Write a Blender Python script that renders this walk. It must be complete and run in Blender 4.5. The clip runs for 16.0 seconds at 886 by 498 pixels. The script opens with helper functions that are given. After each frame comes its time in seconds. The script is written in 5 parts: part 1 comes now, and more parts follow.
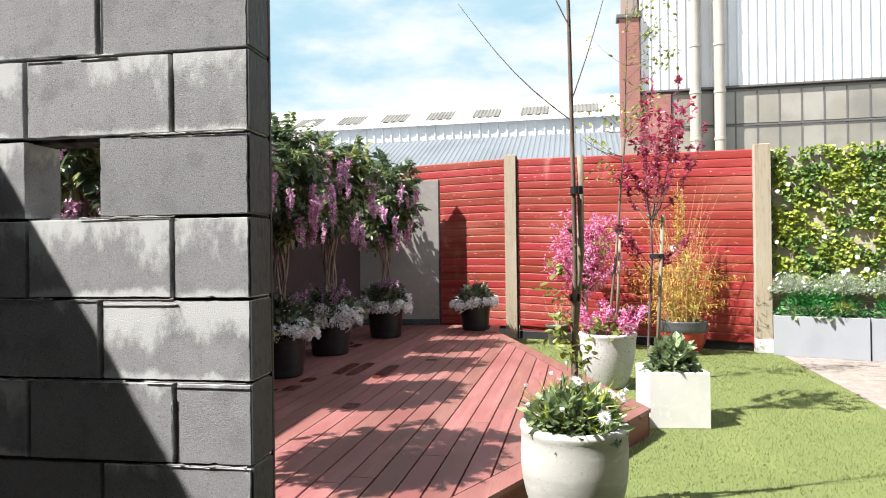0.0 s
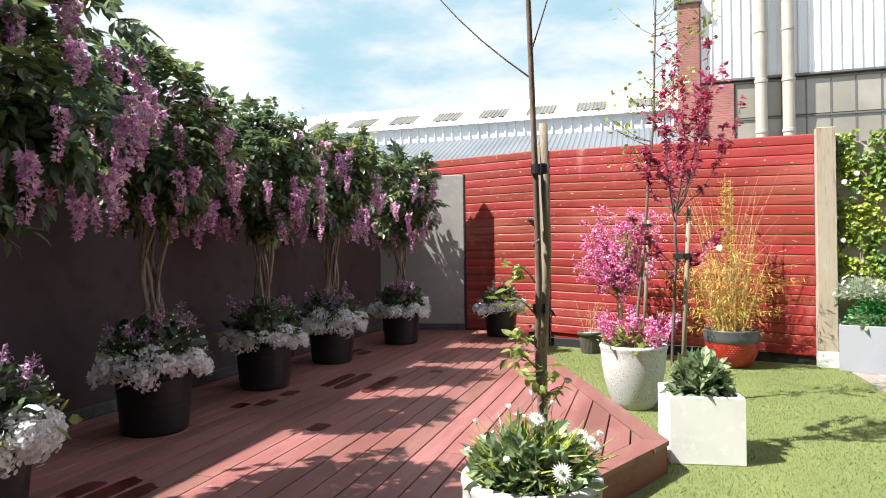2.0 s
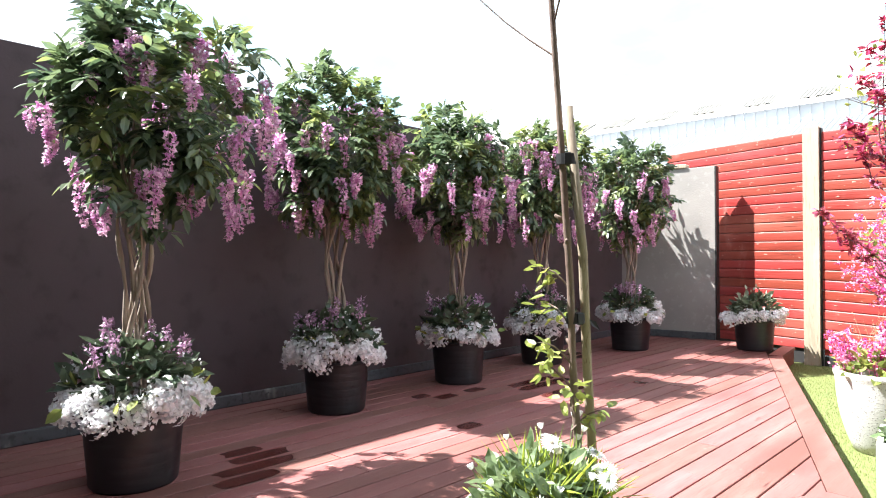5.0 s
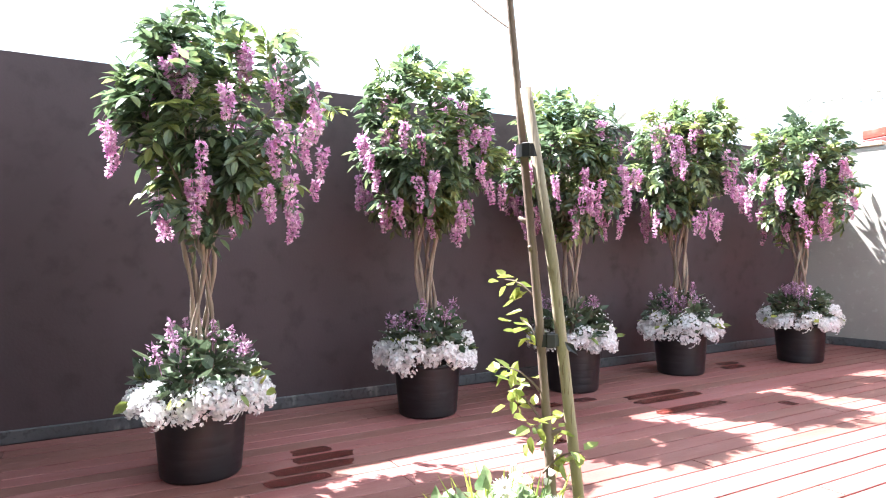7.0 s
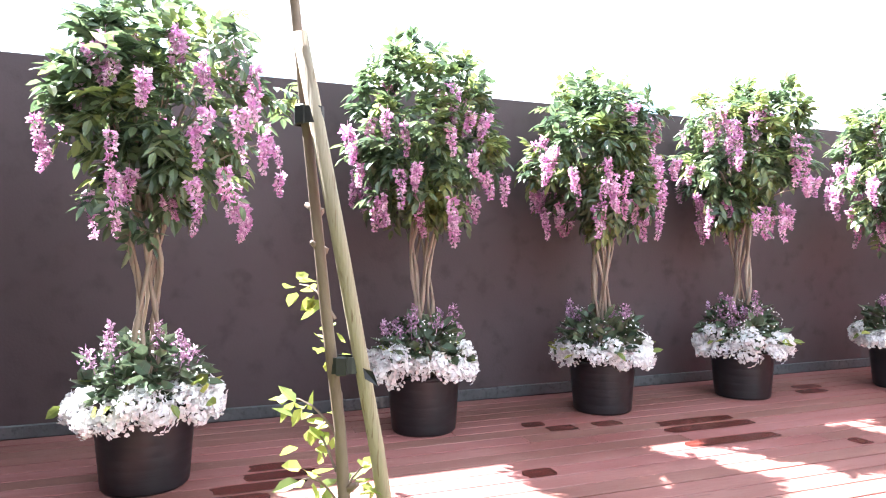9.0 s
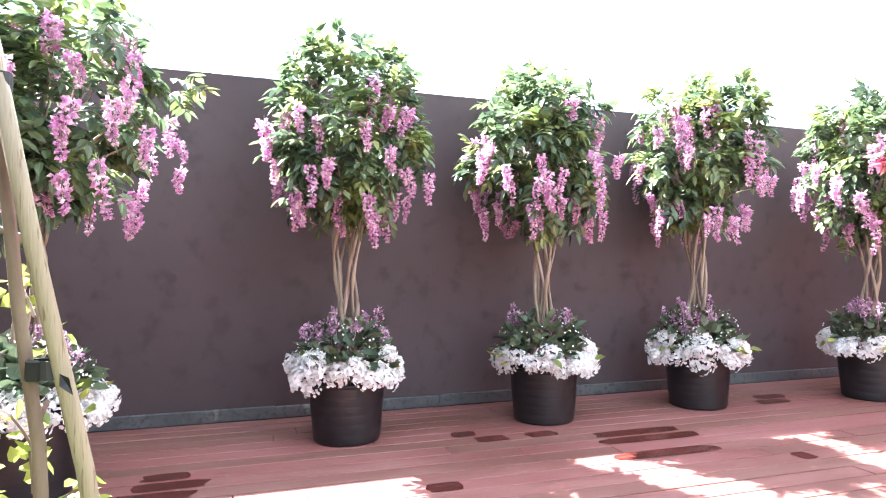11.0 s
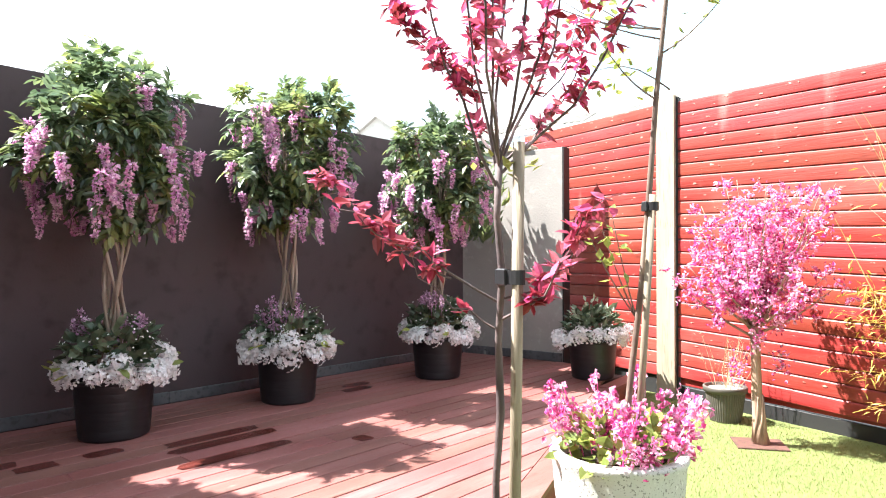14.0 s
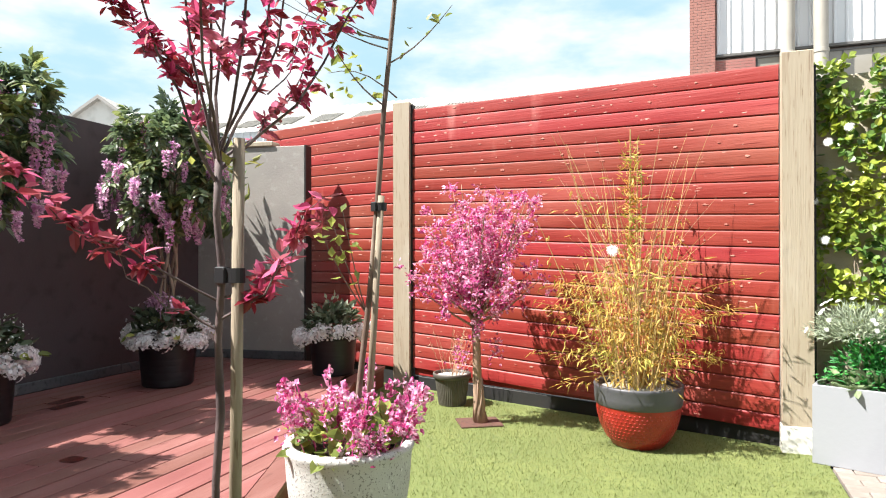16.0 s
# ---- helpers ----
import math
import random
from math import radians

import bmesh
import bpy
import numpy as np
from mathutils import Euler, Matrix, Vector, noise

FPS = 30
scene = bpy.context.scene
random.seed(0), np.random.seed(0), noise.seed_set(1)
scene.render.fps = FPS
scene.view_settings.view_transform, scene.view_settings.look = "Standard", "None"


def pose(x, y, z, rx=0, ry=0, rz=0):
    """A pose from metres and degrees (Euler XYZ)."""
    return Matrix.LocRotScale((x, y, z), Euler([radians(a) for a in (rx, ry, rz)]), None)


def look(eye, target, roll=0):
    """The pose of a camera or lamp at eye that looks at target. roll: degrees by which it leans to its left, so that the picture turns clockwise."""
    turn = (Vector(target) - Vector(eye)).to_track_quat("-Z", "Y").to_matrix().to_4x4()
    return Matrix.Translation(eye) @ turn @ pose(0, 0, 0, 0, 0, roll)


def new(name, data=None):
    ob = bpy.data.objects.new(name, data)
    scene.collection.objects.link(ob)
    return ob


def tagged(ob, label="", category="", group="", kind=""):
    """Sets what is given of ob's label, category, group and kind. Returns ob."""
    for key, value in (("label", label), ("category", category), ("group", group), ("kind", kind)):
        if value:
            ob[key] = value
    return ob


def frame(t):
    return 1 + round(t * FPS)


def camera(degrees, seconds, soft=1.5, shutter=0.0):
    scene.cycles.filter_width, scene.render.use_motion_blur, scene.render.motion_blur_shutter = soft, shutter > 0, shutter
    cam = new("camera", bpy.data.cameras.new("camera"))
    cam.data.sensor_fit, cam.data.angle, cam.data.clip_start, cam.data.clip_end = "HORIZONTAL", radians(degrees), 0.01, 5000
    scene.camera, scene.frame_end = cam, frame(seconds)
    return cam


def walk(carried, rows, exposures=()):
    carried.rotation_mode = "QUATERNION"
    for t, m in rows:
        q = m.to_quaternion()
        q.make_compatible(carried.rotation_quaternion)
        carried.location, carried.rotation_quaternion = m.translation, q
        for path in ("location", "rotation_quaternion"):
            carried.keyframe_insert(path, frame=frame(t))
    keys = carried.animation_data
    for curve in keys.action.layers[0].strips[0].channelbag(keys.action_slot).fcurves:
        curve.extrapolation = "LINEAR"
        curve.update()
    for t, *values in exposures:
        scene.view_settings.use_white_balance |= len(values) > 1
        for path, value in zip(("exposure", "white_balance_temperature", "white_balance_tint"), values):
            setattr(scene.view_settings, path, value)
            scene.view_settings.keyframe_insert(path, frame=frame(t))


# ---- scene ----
cam = camera(68.5, 16.0, soft=1.1)
PATH = [
    (0, (3.662, -9.632, 1.118), (3.254, -7.674, 1.123), -0.7),
    (0.5, (3.712, -9.439, 1.114), (3.273, -7.487, 1.121), -0.7),
    (1, (3.756, -9.193, 1.108), (3.274, -7.252, 1.112), -0.6),
    (1.5, (3.823, -8.986, 1.111), (3.288, -7.059, 1.11), -0.4),
    (2, (4.015, -8.853, 1.1), (3.425, -6.942, 1.109), -0.7),
    (2.5, (4.178, -8.721, 1.087), (3.529, -6.829, 1.096), -0.7),
    (3, (4.312, -8.59, 1.096), (3.571, -6.732, 1.099), -0.7),
    (3.5, (4.505, -8.566, 1.099), (3.58, -6.792, 1.112), -0.7),
    (4, (4.661, -8.504, 1.095), (3.536, -6.85, 1.114), -0.7),
    (4.5, (4.721, -8.365, 1.101), (3.452, -6.82, 1.113), -0.5),
    (5, (4.807, -8.253, 1.097), (3.417, -6.815, 1.112), -0.3),
    (5.2, (4.875, -8.201, 1.094), (3.44, -6.807, 1.112), -0.3),
    (7.3, (5.099, -7.404, 1.142), (3.308, -6.516, 1.143), -0.6),
    (7.5, (5.121, -7.314, 1.138), (3.305, -6.475, 1.144), -0.5),
    (8, (5.067, -7.05, 1.117), (3.212, -6.303, 1.127), -0.6),
    (8.5, (5.019, -6.851, 1.118), (3.142, -6.162, 1.127), -0.5),
    (10.8, (4.968, -6.116, 1.104), (3.051, -5.548, 1.12), -0.3),
    (11, (4.985, -6.087, 1.084), (3.078, -5.486, 1.112), -0.2),
    (11.5, (5.023, -6.02, 1.108), (3.151, -5.316, 1.129), -0.2),
    (12, (5.093, -5.929, 1.114), (3.286, -5.072, 1.133), -0.4),
    (12.5, (5.125, -5.843, 1.114), (3.399, -4.833, 1.126), -0.2),
    (13, (5.146, -5.76, 1.115), (3.535, -4.575, 1.126), -0.1),
    (13.5, (5.167, -5.715, 1.114), (3.67, -4.388, 1.127), -0.1),
    (14, (5.187, -5.68, 1.115), (3.827, -4.213, 1.125), -0.1),
    (14.5, (5.2, -5.664, 1.111), (3.989, -4.072, 1.12), -0.2),
    (15, (5.222, -5.673, 1.112), (4.173, -3.97, 1.119), -0.2),
    (15.5, (5.252, -5.686, 1.113), (4.377, -3.888, 1.12), -0.2),
    (16, (5.258, -5.678, 1.113), (4.544, -3.809, 1.117), -0.1),
]
EXPOSURES = [(0, 1.36, 6350, 10), (2, 1.3, 6350, 10), (3.5, 1.46, 6300, 10), (4.2, 1.82, 6250, 10), (5, 2.28, 6150, 10), (7.3, 3.15, 6000, 10), (8.7, 3.4, 6000, 10),
             (10.8, 3.6, 5950, 10), (12, 3.42, 6000, 10), (13, 3.06, 6150, 10), (14, 2.42, 6250, 10), (15, 1.86, 6350, 10), (16, 1.46, 6450, 10)]
walk(cam, [(t, look(e, g, r)) for t, e, g, r in PATH], EXPOSURES)

# ---- light ----
SUN = Vector((0.502, 0.325, -0.802)).normalized()
sun_ob = new("sun", bpy.data.lights.new("sun", "SUN"))
sun_ob.data.energy, sun_ob.data.angle, sun_ob.data.color = 5.0, radians(0.6), (1.0, 0.965, 0.895)
sun_ob.matrix_world = Matrix.Translation((0, 0, 30)) @ SUN.to_track_quat("-Z", "Y").to_matrix().to_4x4()

world = bpy.data.worlds.new("sky")
scene.world = world
world.use_nodes = True
wn, wl = world.node_tree.nodes, world.node_tree.links
wn.clear()
sky = wn.new("ShaderNodeTexSky")
sky.sky_type, sky.sun_disc = "NISHITA", False
sky.sun_elevation = math.asin(-SUN.z)
sky.sun_rotation = math.atan2(-SUN.x, -SUN.y)
sky.air_density, sky.dust_density, sky.ozone_density = 1.0, 1.6, 1.6
coord = wn.new("ShaderNodeTexCoord")
stretch = wn.new("ShaderNodeMapping")
stretch.inputs["Scale"].default_value = (1.0, 1.0, 2.6)
stretch.inputs["Location"].default_value = (0.35, 0.9, 0.2)
puffs = wn.new("ShaderNodeTexNoise")
puffs.inputs["Scale"].default_value, puffs.inputs["Detail"].default_value = 3.2, 7
puffs.inputs["Roughness"].default_value = 0.55
cover = wn.new("ShaderNodeMapRange")
cover.interpolation_type = "SMOOTHSTEP"
cover.inputs["From Min"].default_value, cover.inputs["From Max"].default_value = 0.36, 0.60
cloud = wn.new("ShaderNodeMix")
cloud.data_type = "RGBA"
cloud.inputs[7].default_value = (12.6, 12.9, 13.4, 1)
back = wn.new("ShaderNodeBackground")
back.inputs["Strength"].default_value = 0.0335
wout = wn.new("ShaderNodeOutputWorld")
wl.new(coord.outputs["Generated"], stretch.inputs["Vector"])
wl.new(stretch.outputs["Vector"], puffs.inputs["Vector"])
wl.new(puffs.outputs["Fac"], cover.inputs["Value"])
wl.new(cover.outputs["Result"], cloud.inputs[0])
haze = wn.new("ShaderNodeMix")
haze.data_type = "RGBA"
haze.inputs[0].default_value = 0.82
haze.inputs[7].default_value = (7.2, 10.8, 12.2, 1)
wl.new(sky.outputs["Color"], haze.inputs[6])
wl.new(haze.outputs[2], cloud.inputs[6])
wl.new(cloud.outputs[2], back.inputs["Color"])
wl.new(back.outputs["Background"], wout.inputs["Surface"])


# ---- materials ----
def material(name, base, rough=0.6, metal=0.0, layers=(), bump=(), vary=0.0, vary_by="object", translucent=0.0, gloss=0.5):
    """layers: (scale, colour, low, high, stretch); bump: (scale, strength, stretch)."""
    m = bpy.data.materials.new(name)
    m.use_nodes = True
    n, l = m.node_tree.nodes, m.node_tree.links
    n.clear()
    out = n.new("ShaderNodeOutputMaterial")
    bsdf = n.new("ShaderNodeBsdfPrincipled")
    bsdf.inputs["Roughness"].default_value, bsdf.inputs["Metallic"].default_value = rough, metal
    bsdf.inputs["Specular IOR Level"].default_value = gloss
    geo = n.new("ShaderNodeNewGeometry")
    info = n.new("ShaderNodeObjectInfo")

    def noise_at(scale, squash, detail=6):
        mp = n.new("ShaderNodeMapping")
        mp.inputs["Scale"].default_value = squash
        l.new(geo.outputs["Position"], mp.inputs["Vector"])
        tex = n.new("ShaderNodeTexNoise")
        tex.inputs["Scale"].default_value, tex.inputs["Detail"].default_value = scale, detail
        l.new(mp.outputs["Vector"], tex.inputs["Vector"])
        return tex.outputs["Fac"]

    rgb = n.new("ShaderNodeRGB")
    rgb.outputs[0].default_value = (*base, 1)
    colour = rgb.outputs[0]
    for scale, tone, low, high, squash in layers:
        mr = n.new("ShaderNodeMapRange")
        mr.interpolation_type = "SMOOTHSTEP"
        mr.inputs["From Min"].default_value, mr.inputs["From Max"].default_value = low, high
        l.new(noise_at(scale, squash), mr.inputs["Value"])
        mx = n.new("ShaderNodeMix")
        mx.data_type = "RGBA"
        l.new(mr.outputs["Result"], mx.inputs[0])
        l.new(colour, mx.inputs[6])
        mx.inputs[7].default_value = (*tone, 1)
        colour = mx.outputs[2]
    if vary:
        rnd = info.outputs["Random"] if vary_by == "object" else geo.outputs["Random Per Island"]
        vr = n.new("ShaderNodeMapRange")
        vr.inputs["To Min"].default_value, vr.inputs["To Max"].default_value = 1 - vary, 1 + vary
        l.new(rnd, vr.inputs["Value"])
        hr = n.new("ShaderNodeMapRange")
        hr.inputs["To Min"].default_value, hr.inputs["To Max"].default_value = 0.5 + vary * 0.05, 0.5 - vary * 0.05
        l.new(rnd, hr.inputs["Value"])
        hsv = n.new("ShaderNodeHueSaturation")
        l.new(vr.outputs["Result"], hsv.inputs["Value"])
        l.new(hr.outputs["Result"], hsv.inputs["Hue"])
        l.new(colour, hsv.inputs["Color"])
        colour = hsv.outputs["Color"]
    l.new(colour, bsdf.inputs["Base Color"])
    if bump:
        prev = None
        for scale, strength, squash in bump:
            b = n.new("ShaderNodeBump")
            b.inputs["Strength"].default_value, b.inputs["Distance"].default_value = strength, 0.01
            l.new(noise_at(scale, squash, 4), b.inputs["Height"])
            if prev:
                l.new(prev, b.inputs["Normal"])
            prev = b.outputs["Normal"]
        l.new(prev, bsdf.inputs["Normal"])
    if translucent:
        tr = n.new("ShaderNodeBsdfTranslucent")
        l.new(colour, tr.inputs["Color"])
        mix = n.new("ShaderNodeMixShader")
        mix.inputs[0].default_value = translucent
        l.new(bsdf.outputs[0], mix.inputs[1])
        l.new(tr.outputs[0], mix.inputs[2])
        l.new(mix.outputs[0], out.inputs["Surface"])
    else:
        l.new(bsdf.outputs[0], out.inputs["Surface"])
    return m


EVEN = (1, 1, 1)
M_RENDER = material("dark_render", (0.064, 0.044, 0.049), 0.8, layers=[(0.9, (0.078, 0.056, 0.061), 0.4, 0.7, EVEN), (7, (0.052, 0.036, 0.039), 0.5, 0.75, EVEN)], bump=[(60, 0.12, EVEN), (4, 0.1, EVEN)])
M_RETURN = material("grey_render", (0.33, 0.305, 0.285), 0.85, layers=[(2, (0.28, 0.26, 0.245), 0.4, 0.7, EVEN), (14, (0.36, 0.34, 0.32), 0.55, 0.7, EVEN)], bump=[(50, 0.2, EVEN)])
M_KERB = material("concrete_kicker", (0.070, 0.072, 0.080), 0.8, layers=[(2.2, (0.10, 0.10, 0.108), 0.45, 0.65, (1, 1, 0.4)), (4, (0.26, 0.26, 0.265), 0.62, 0.72, (1, 1, 0.3)), (30, (0.05, 0.05, 0.055), 0.5, 0.7, EVEN)], bump=[(40, 0.3, EVEN)])
M_EDGE = material("black_edging", (0.016, 0.015, 0.016), 0.6, bump=[(30, 0.1, EVEN)])
M_FENCE = material("red_stained_timber", (0.265, 0.033, 0.024), 0.5, layers=[(5, (0.215, 0.020, 0.014), 0.45, 0.7, (0.3, 0.3, 3)), (1.3, (0.34, 0.075, 0.058), 0.48, 0.72, (0.5, 0.5, 1.4)), (22, (0.17, 0.018, 0.013), 0.60, 0.7, (0.12, 0.12, 2)), (2.6, (0.40, 0.14, 0.115), 0.60, 0.78, (1.6, 1.6, 0.5)), (26, (0.56, 0.33, 0.27), 0.685, 0.73, (0.45, 0.45, 1.6))], bump=[(30, 0.2, (0.15, 0.15, 3))], vary=0.16, gloss=0.4)
M_FLAKE = material("flaked_paint", (0.52, 0.25, 0.20), 0.8, layers=[(60, (0.36, 0.10, 0.075), 0.45, 0.6, EVEN)])
M_POST = material("pale_pine", (0.40, 0.335, 0.25), 0.7, layers=[(6, (0.33, 0.26, 0.185), 0.5, 0.75, (6, 6, 0.4)), (25, (0.22, 0.155, 0.10), 0.58, 0.72, (5, 5, 0.25)), (3, (0.45, 0.395, 0.315), 0.55, 0.75, (1, 1, 0.5))], bump=[(30, 0.25, (4, 4, 0.2))])
M_DECK = material("red_decking", (0.225, 0.090, 0.080), 0.5, layers=[(4, (0.275, 0.125, 0.112), 0.4, 0.7, (3, 0.35, 1)), (1.1, (0.165, 0.058, 0.050), 0.48, 0.70, (1.2, 0.5, 1)), (45, (0.185, 0.062, 0.050), 0.5, 0.75, (3, 0.12, 1)), (14, (0.40, 0.23, 0.20), 0.66, 0.8, (1, 0.6, 1)), (9, (0.10, 0.032, 0.027), 0.64, 0.76, (2.2, 0.35, 1))], bump=[(60, 0.15, (4, 0.15, 1))], vary=0.17)
M_STAIN = material("wet_deck", (0.078, 0.017, 0.013), 0.25, layers=[(9, (0.12, 0.03, 0.024), 0.45, 0.7, (3, 0.5, 1))], bump=[(60, 0.1, (4, 0.15, 1))])
M_FASCIA = material("deck_fascia_red", (0.20, 0.052, 0.038), 0.55, layers=[(8, (0.14, 0.036, 0.028), 0.45, 0.7, (1, 1, 3))], bump=[(30, 0.2, (0.4, 0.4, 4))])
M_TURF = material("turf_backing", (0.132, 0.160, 0.047), 0.9, layers=[(2, (0.158, 0.184, 0.054), 0.4, 0.65, EVEN), (40, (0.12, 0.152, 0.044), 0.45, 0.7, EVEN)], bump=[(120, 0.5, EVEN)])
M_BLADE = material("turf_blade", (0.155, 0.186, 0.054), 0.6, layers=[(1.6, (0.196, 0.222, 0.067), 0.4, 0.65, EVEN)], vary=0.16, vary_by="island", translucent=0.25)
M_GROUND = material("ground_concrete", (0.20, 0.188, 0.175), 0.9, layers=[(1, (0.16, 0.152, 0.14), 0.4, 0.7, EVEN)], bump=[(30, 0.2, EVEN)])
M_PAVER = material("paver", (0.245, 0.205, 0.18), 0.85, layers=[(12, (0.29, 0.25, 0.225), 0.45, 0.7, EVEN)], bump=[(60, 0.3, EVEN)], vary=0.10)
M_BLOCK = material("concrete_block", (0.29, 0.285, 0.293), 0.92, layers=[(2.2, (0.335, 0.33, 0.335), 0.38, 0.66, EVEN), (11, (0.24, 0.236, 0.24), 0.5, 0.72, EVEN), (320, (0.17, 0.166, 0.17), 0.52, 0.66, EVEN), (260, (0.40, 0.39, 0.39), 0.58, 0.68, EVEN), (5.0, (0.48, 0.475, 0.47), 0.60, 0.74, (1.0, 1.0, 0.45))], bump=[(480, 0.4, EVEN), (30, 0.05, EVEN)], vary=0.10)


def add_bloom(m):
    """White lime bloom that hangs in streaks from the upper arris of each block."""
    n, l = m.node_tree.nodes, m.node_tree.links
    bsdf = next(k for k in n if k.type == "BSDF_PRINCIPLED")
    old = bsdf.inputs["Base Color"].links[0].from_socket
    tc, geo, info = n.new("ShaderNodeTexCoord"), n.new("ShaderNodeNewGeometry"), n.new("ShaderNodeObjectInfo")
    mp = n.new("ShaderNodeMapping")
    mp.inputs["Scale"].default_value = (1, 1, 0.5)
    l.new(geo.outputs["Position"], mp.inputs["Vector"])
    tex = n.new("ShaderNodeTexNoise")
    tex.inputs["Scale"].default_value, tex.inputs["Detail"].default_value = 7, 9
    tex.inputs["Roughness"].default_value = 0.72
    l.new(mp.outputs["Vector"], tex.inputs["Vector"])
    sep = n.new("ShaderNodeSeparateXYZ")
    l.new(tc.outputs["Object"], sep.inputs[0])
    top = n.new("ShaderNodeMapRange")
    top.inputs["From Min"].default_value, top.inputs["From Max"].default_value = 0.05, 0.216
    top.inputs["To Min"].default_value, top.inputs["To Max"].default_value = -0.16, 0.16
    l.new(sep.outputs["Z"], top.inputs["Value"])
    foot = n.new("ShaderNodeMapRange")
    foot.inputs["From Min"].default_value, foot.inputs["From Max"].default_value = 0.045, 0.0
    foot.inputs["To Min"].default_value, foot.inputs["To Max"].default_value = -0.2, 0.13
    l.new(sep.outputs["Z"], foot.inputs["Value"])
    edge = n.new("ShaderNodeMath")
    edge.operation = "MAXIMUM"
    l.new(top.outputs["Result"], edge.inputs[0])
    l.new(foot.outputs["Result"], edge.inputs[1])
    luck = n.new("ShaderNodeMapRange")
    luck.inputs["To Min"].default_value, luck.inputs["To Max"].default_value = -0.34, 0.17
    l.new(info.outputs["Random"], luck.inputs["Value"])
    s1, s2 = n.new("ShaderNodeMath"), n.new("ShaderNodeMath")
    l.new(tex.outputs["Fac"], s1.inputs[0])
    l.new(edge.outputs[0], s1.inputs[1])
    l.new(s1.outputs[0], s2.inputs[0])
    l.new(luck.outputs["Result"], s2.inputs[1])
    mr = n.new("ShaderNodeMapRange")
    mr.interpolation_type = "SMOOTHSTEP"
    mr.inputs["From Min"].default_value, mr.inputs["From Max"].default_value = 0.57, 0.74
    mr.inputs["To Max"].default_value = 0.9
    l.new(s2.outputs[0], mr.inputs["Value"])
    mx = n.new("ShaderNodeMix")
    mx.data_type = "RGBA"
    l.new(mr.outputs["Result"], mx.inputs[0])
    l.new(old, mx.inputs[6])
    mx.inputs[7].default_value = (0.66, 0.66, 0.65, 1)
    l.new(mx.outputs[2], bsdf.inputs["Base Color"])


add_bloom(M_BLOCK)
M_MORTAR = material("mortar", (0.085, 0.080, 0.075), 0.95, layers=[(9, (0.40, 0.38, 0.36), 0.58, 0.64, (1, 1, 2)), (16, (0.022, 0.02, 0.02), 0.48, 0.56, (1, 1, 2))], bump=[(60, 0.8, EVEN)])
M_LIME = material("lime_smear", (0.34, 0.33, 0.32), 0.95, layers=[(14, (0.22, 0.215, 0.21), 0.42, 0.62, EVEN), (70, (0.50, 0.48, 0.45), 0.55, 0.65, EVEN), (40, (0.06, 0.057, 0.055), 0.60, 0.66, EVEN)], bump=[(90, 0.7, EVEN)])
M_COATING = material("bitumen_coating", (0.040, 0.046, 0.050), 0.6, layers=[(4, (0.075, 0.085, 0.092), 0.45, 0.65, (1, 1, 0.2)), (16, (0.30, 0.32, 0.33), 0.63, 0.72, (1, 1, 0.10)), (40, (0.02, 0.022, 0.024), 0.5, 0.7, EVEN)], bump=[(60, 0.3, (1, 1, 0.4))])
M_BLACKPOT = material("black_plastic", (0.009, 0.0088, 0.0115), 0.42, layers=[(6, (0.016, 0.0155, 0.019), 0.5, 0.7, (1, 1, 4))], bump=[(10, 0.1, (1, 1, 5))])
M_SOIL = material("compost", (0.035, 0.024, 0.016), 0.95, layers=[(60, (0.08, 0.055, 0.04), 0.5, 0.65, EVEN)], bump=[(80, 0.9, EVEN)])
M_STEM = material("twisted_stem", (0.27, 0.21, 0.165), 0.8, layers=[(10, (0.17, 0.125, 0.095), 0.45, 0.7, (4, 4, 0.4)), (4, (0.36, 0.30, 0.245), 0.5, 0.7, (3, 3, 0.4))], bump=[(40, 0.5, (4, 4, 0.4))])
M_LEAF = material("wisteria_leaf", (0.108, 0.154, 0.078), 0.34, layers=[(3.2, (0.21, 0.255, 0.080), 0.46, 0.64, EVEN), (7, (0.078, 0.120, 0.080), 0.54, 0.68, EVEN)], vary=0.5, vary_by="island", translucent=0.46, gloss=0.85)
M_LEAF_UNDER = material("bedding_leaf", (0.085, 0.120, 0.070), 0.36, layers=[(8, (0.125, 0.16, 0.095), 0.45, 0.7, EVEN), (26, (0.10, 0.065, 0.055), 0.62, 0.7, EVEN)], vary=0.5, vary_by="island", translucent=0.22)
M_LEAF_LIME = material("lime_leaf", (0.27, 0.31, 0.075), 0.45, vary=0.35, vary_by="island", translucent=0.4)
M_LEAF_IVY = material("ivy_leaf", (0.27, 0.34, 0.045), 0.38, layers=[(6, (0.38, 0.43, 0.075), 0.45, 0.65, EVEN)], vary=0.4, vary_by="island", translucent=0.35)
M_LEAF_MID = material("mid_green_ivy_leaf", (0.12, 0.22, 0.045), 0.38, layers=[(6, (0.18, 0.28, 0.06), 0.45, 0.65, EVEN)], vary=0.4, vary_by="island", translucent=0.3)
M_LEAF_PALE = material("pale_veined_leaf", (0.235, 0.30, 0.165), 0.42, layers=[(22, (0.15, 0.22, 0.10), 0.50, 0.60, EVEN), (9, (0.38, 0.33, 0.26), 0.62, 0.72, EVEN)], vary=0.4, vary_by="island", translucent=0.3)
M_LEAF_RED = material("red_leaf", (0.37, 0.046, 0.092), 0.34, layers=[(6, (0.55, 0.155, 0.225), 0.45, 0.65, EVEN)], vary=0.5, vary_by="island", translucent=0.45)
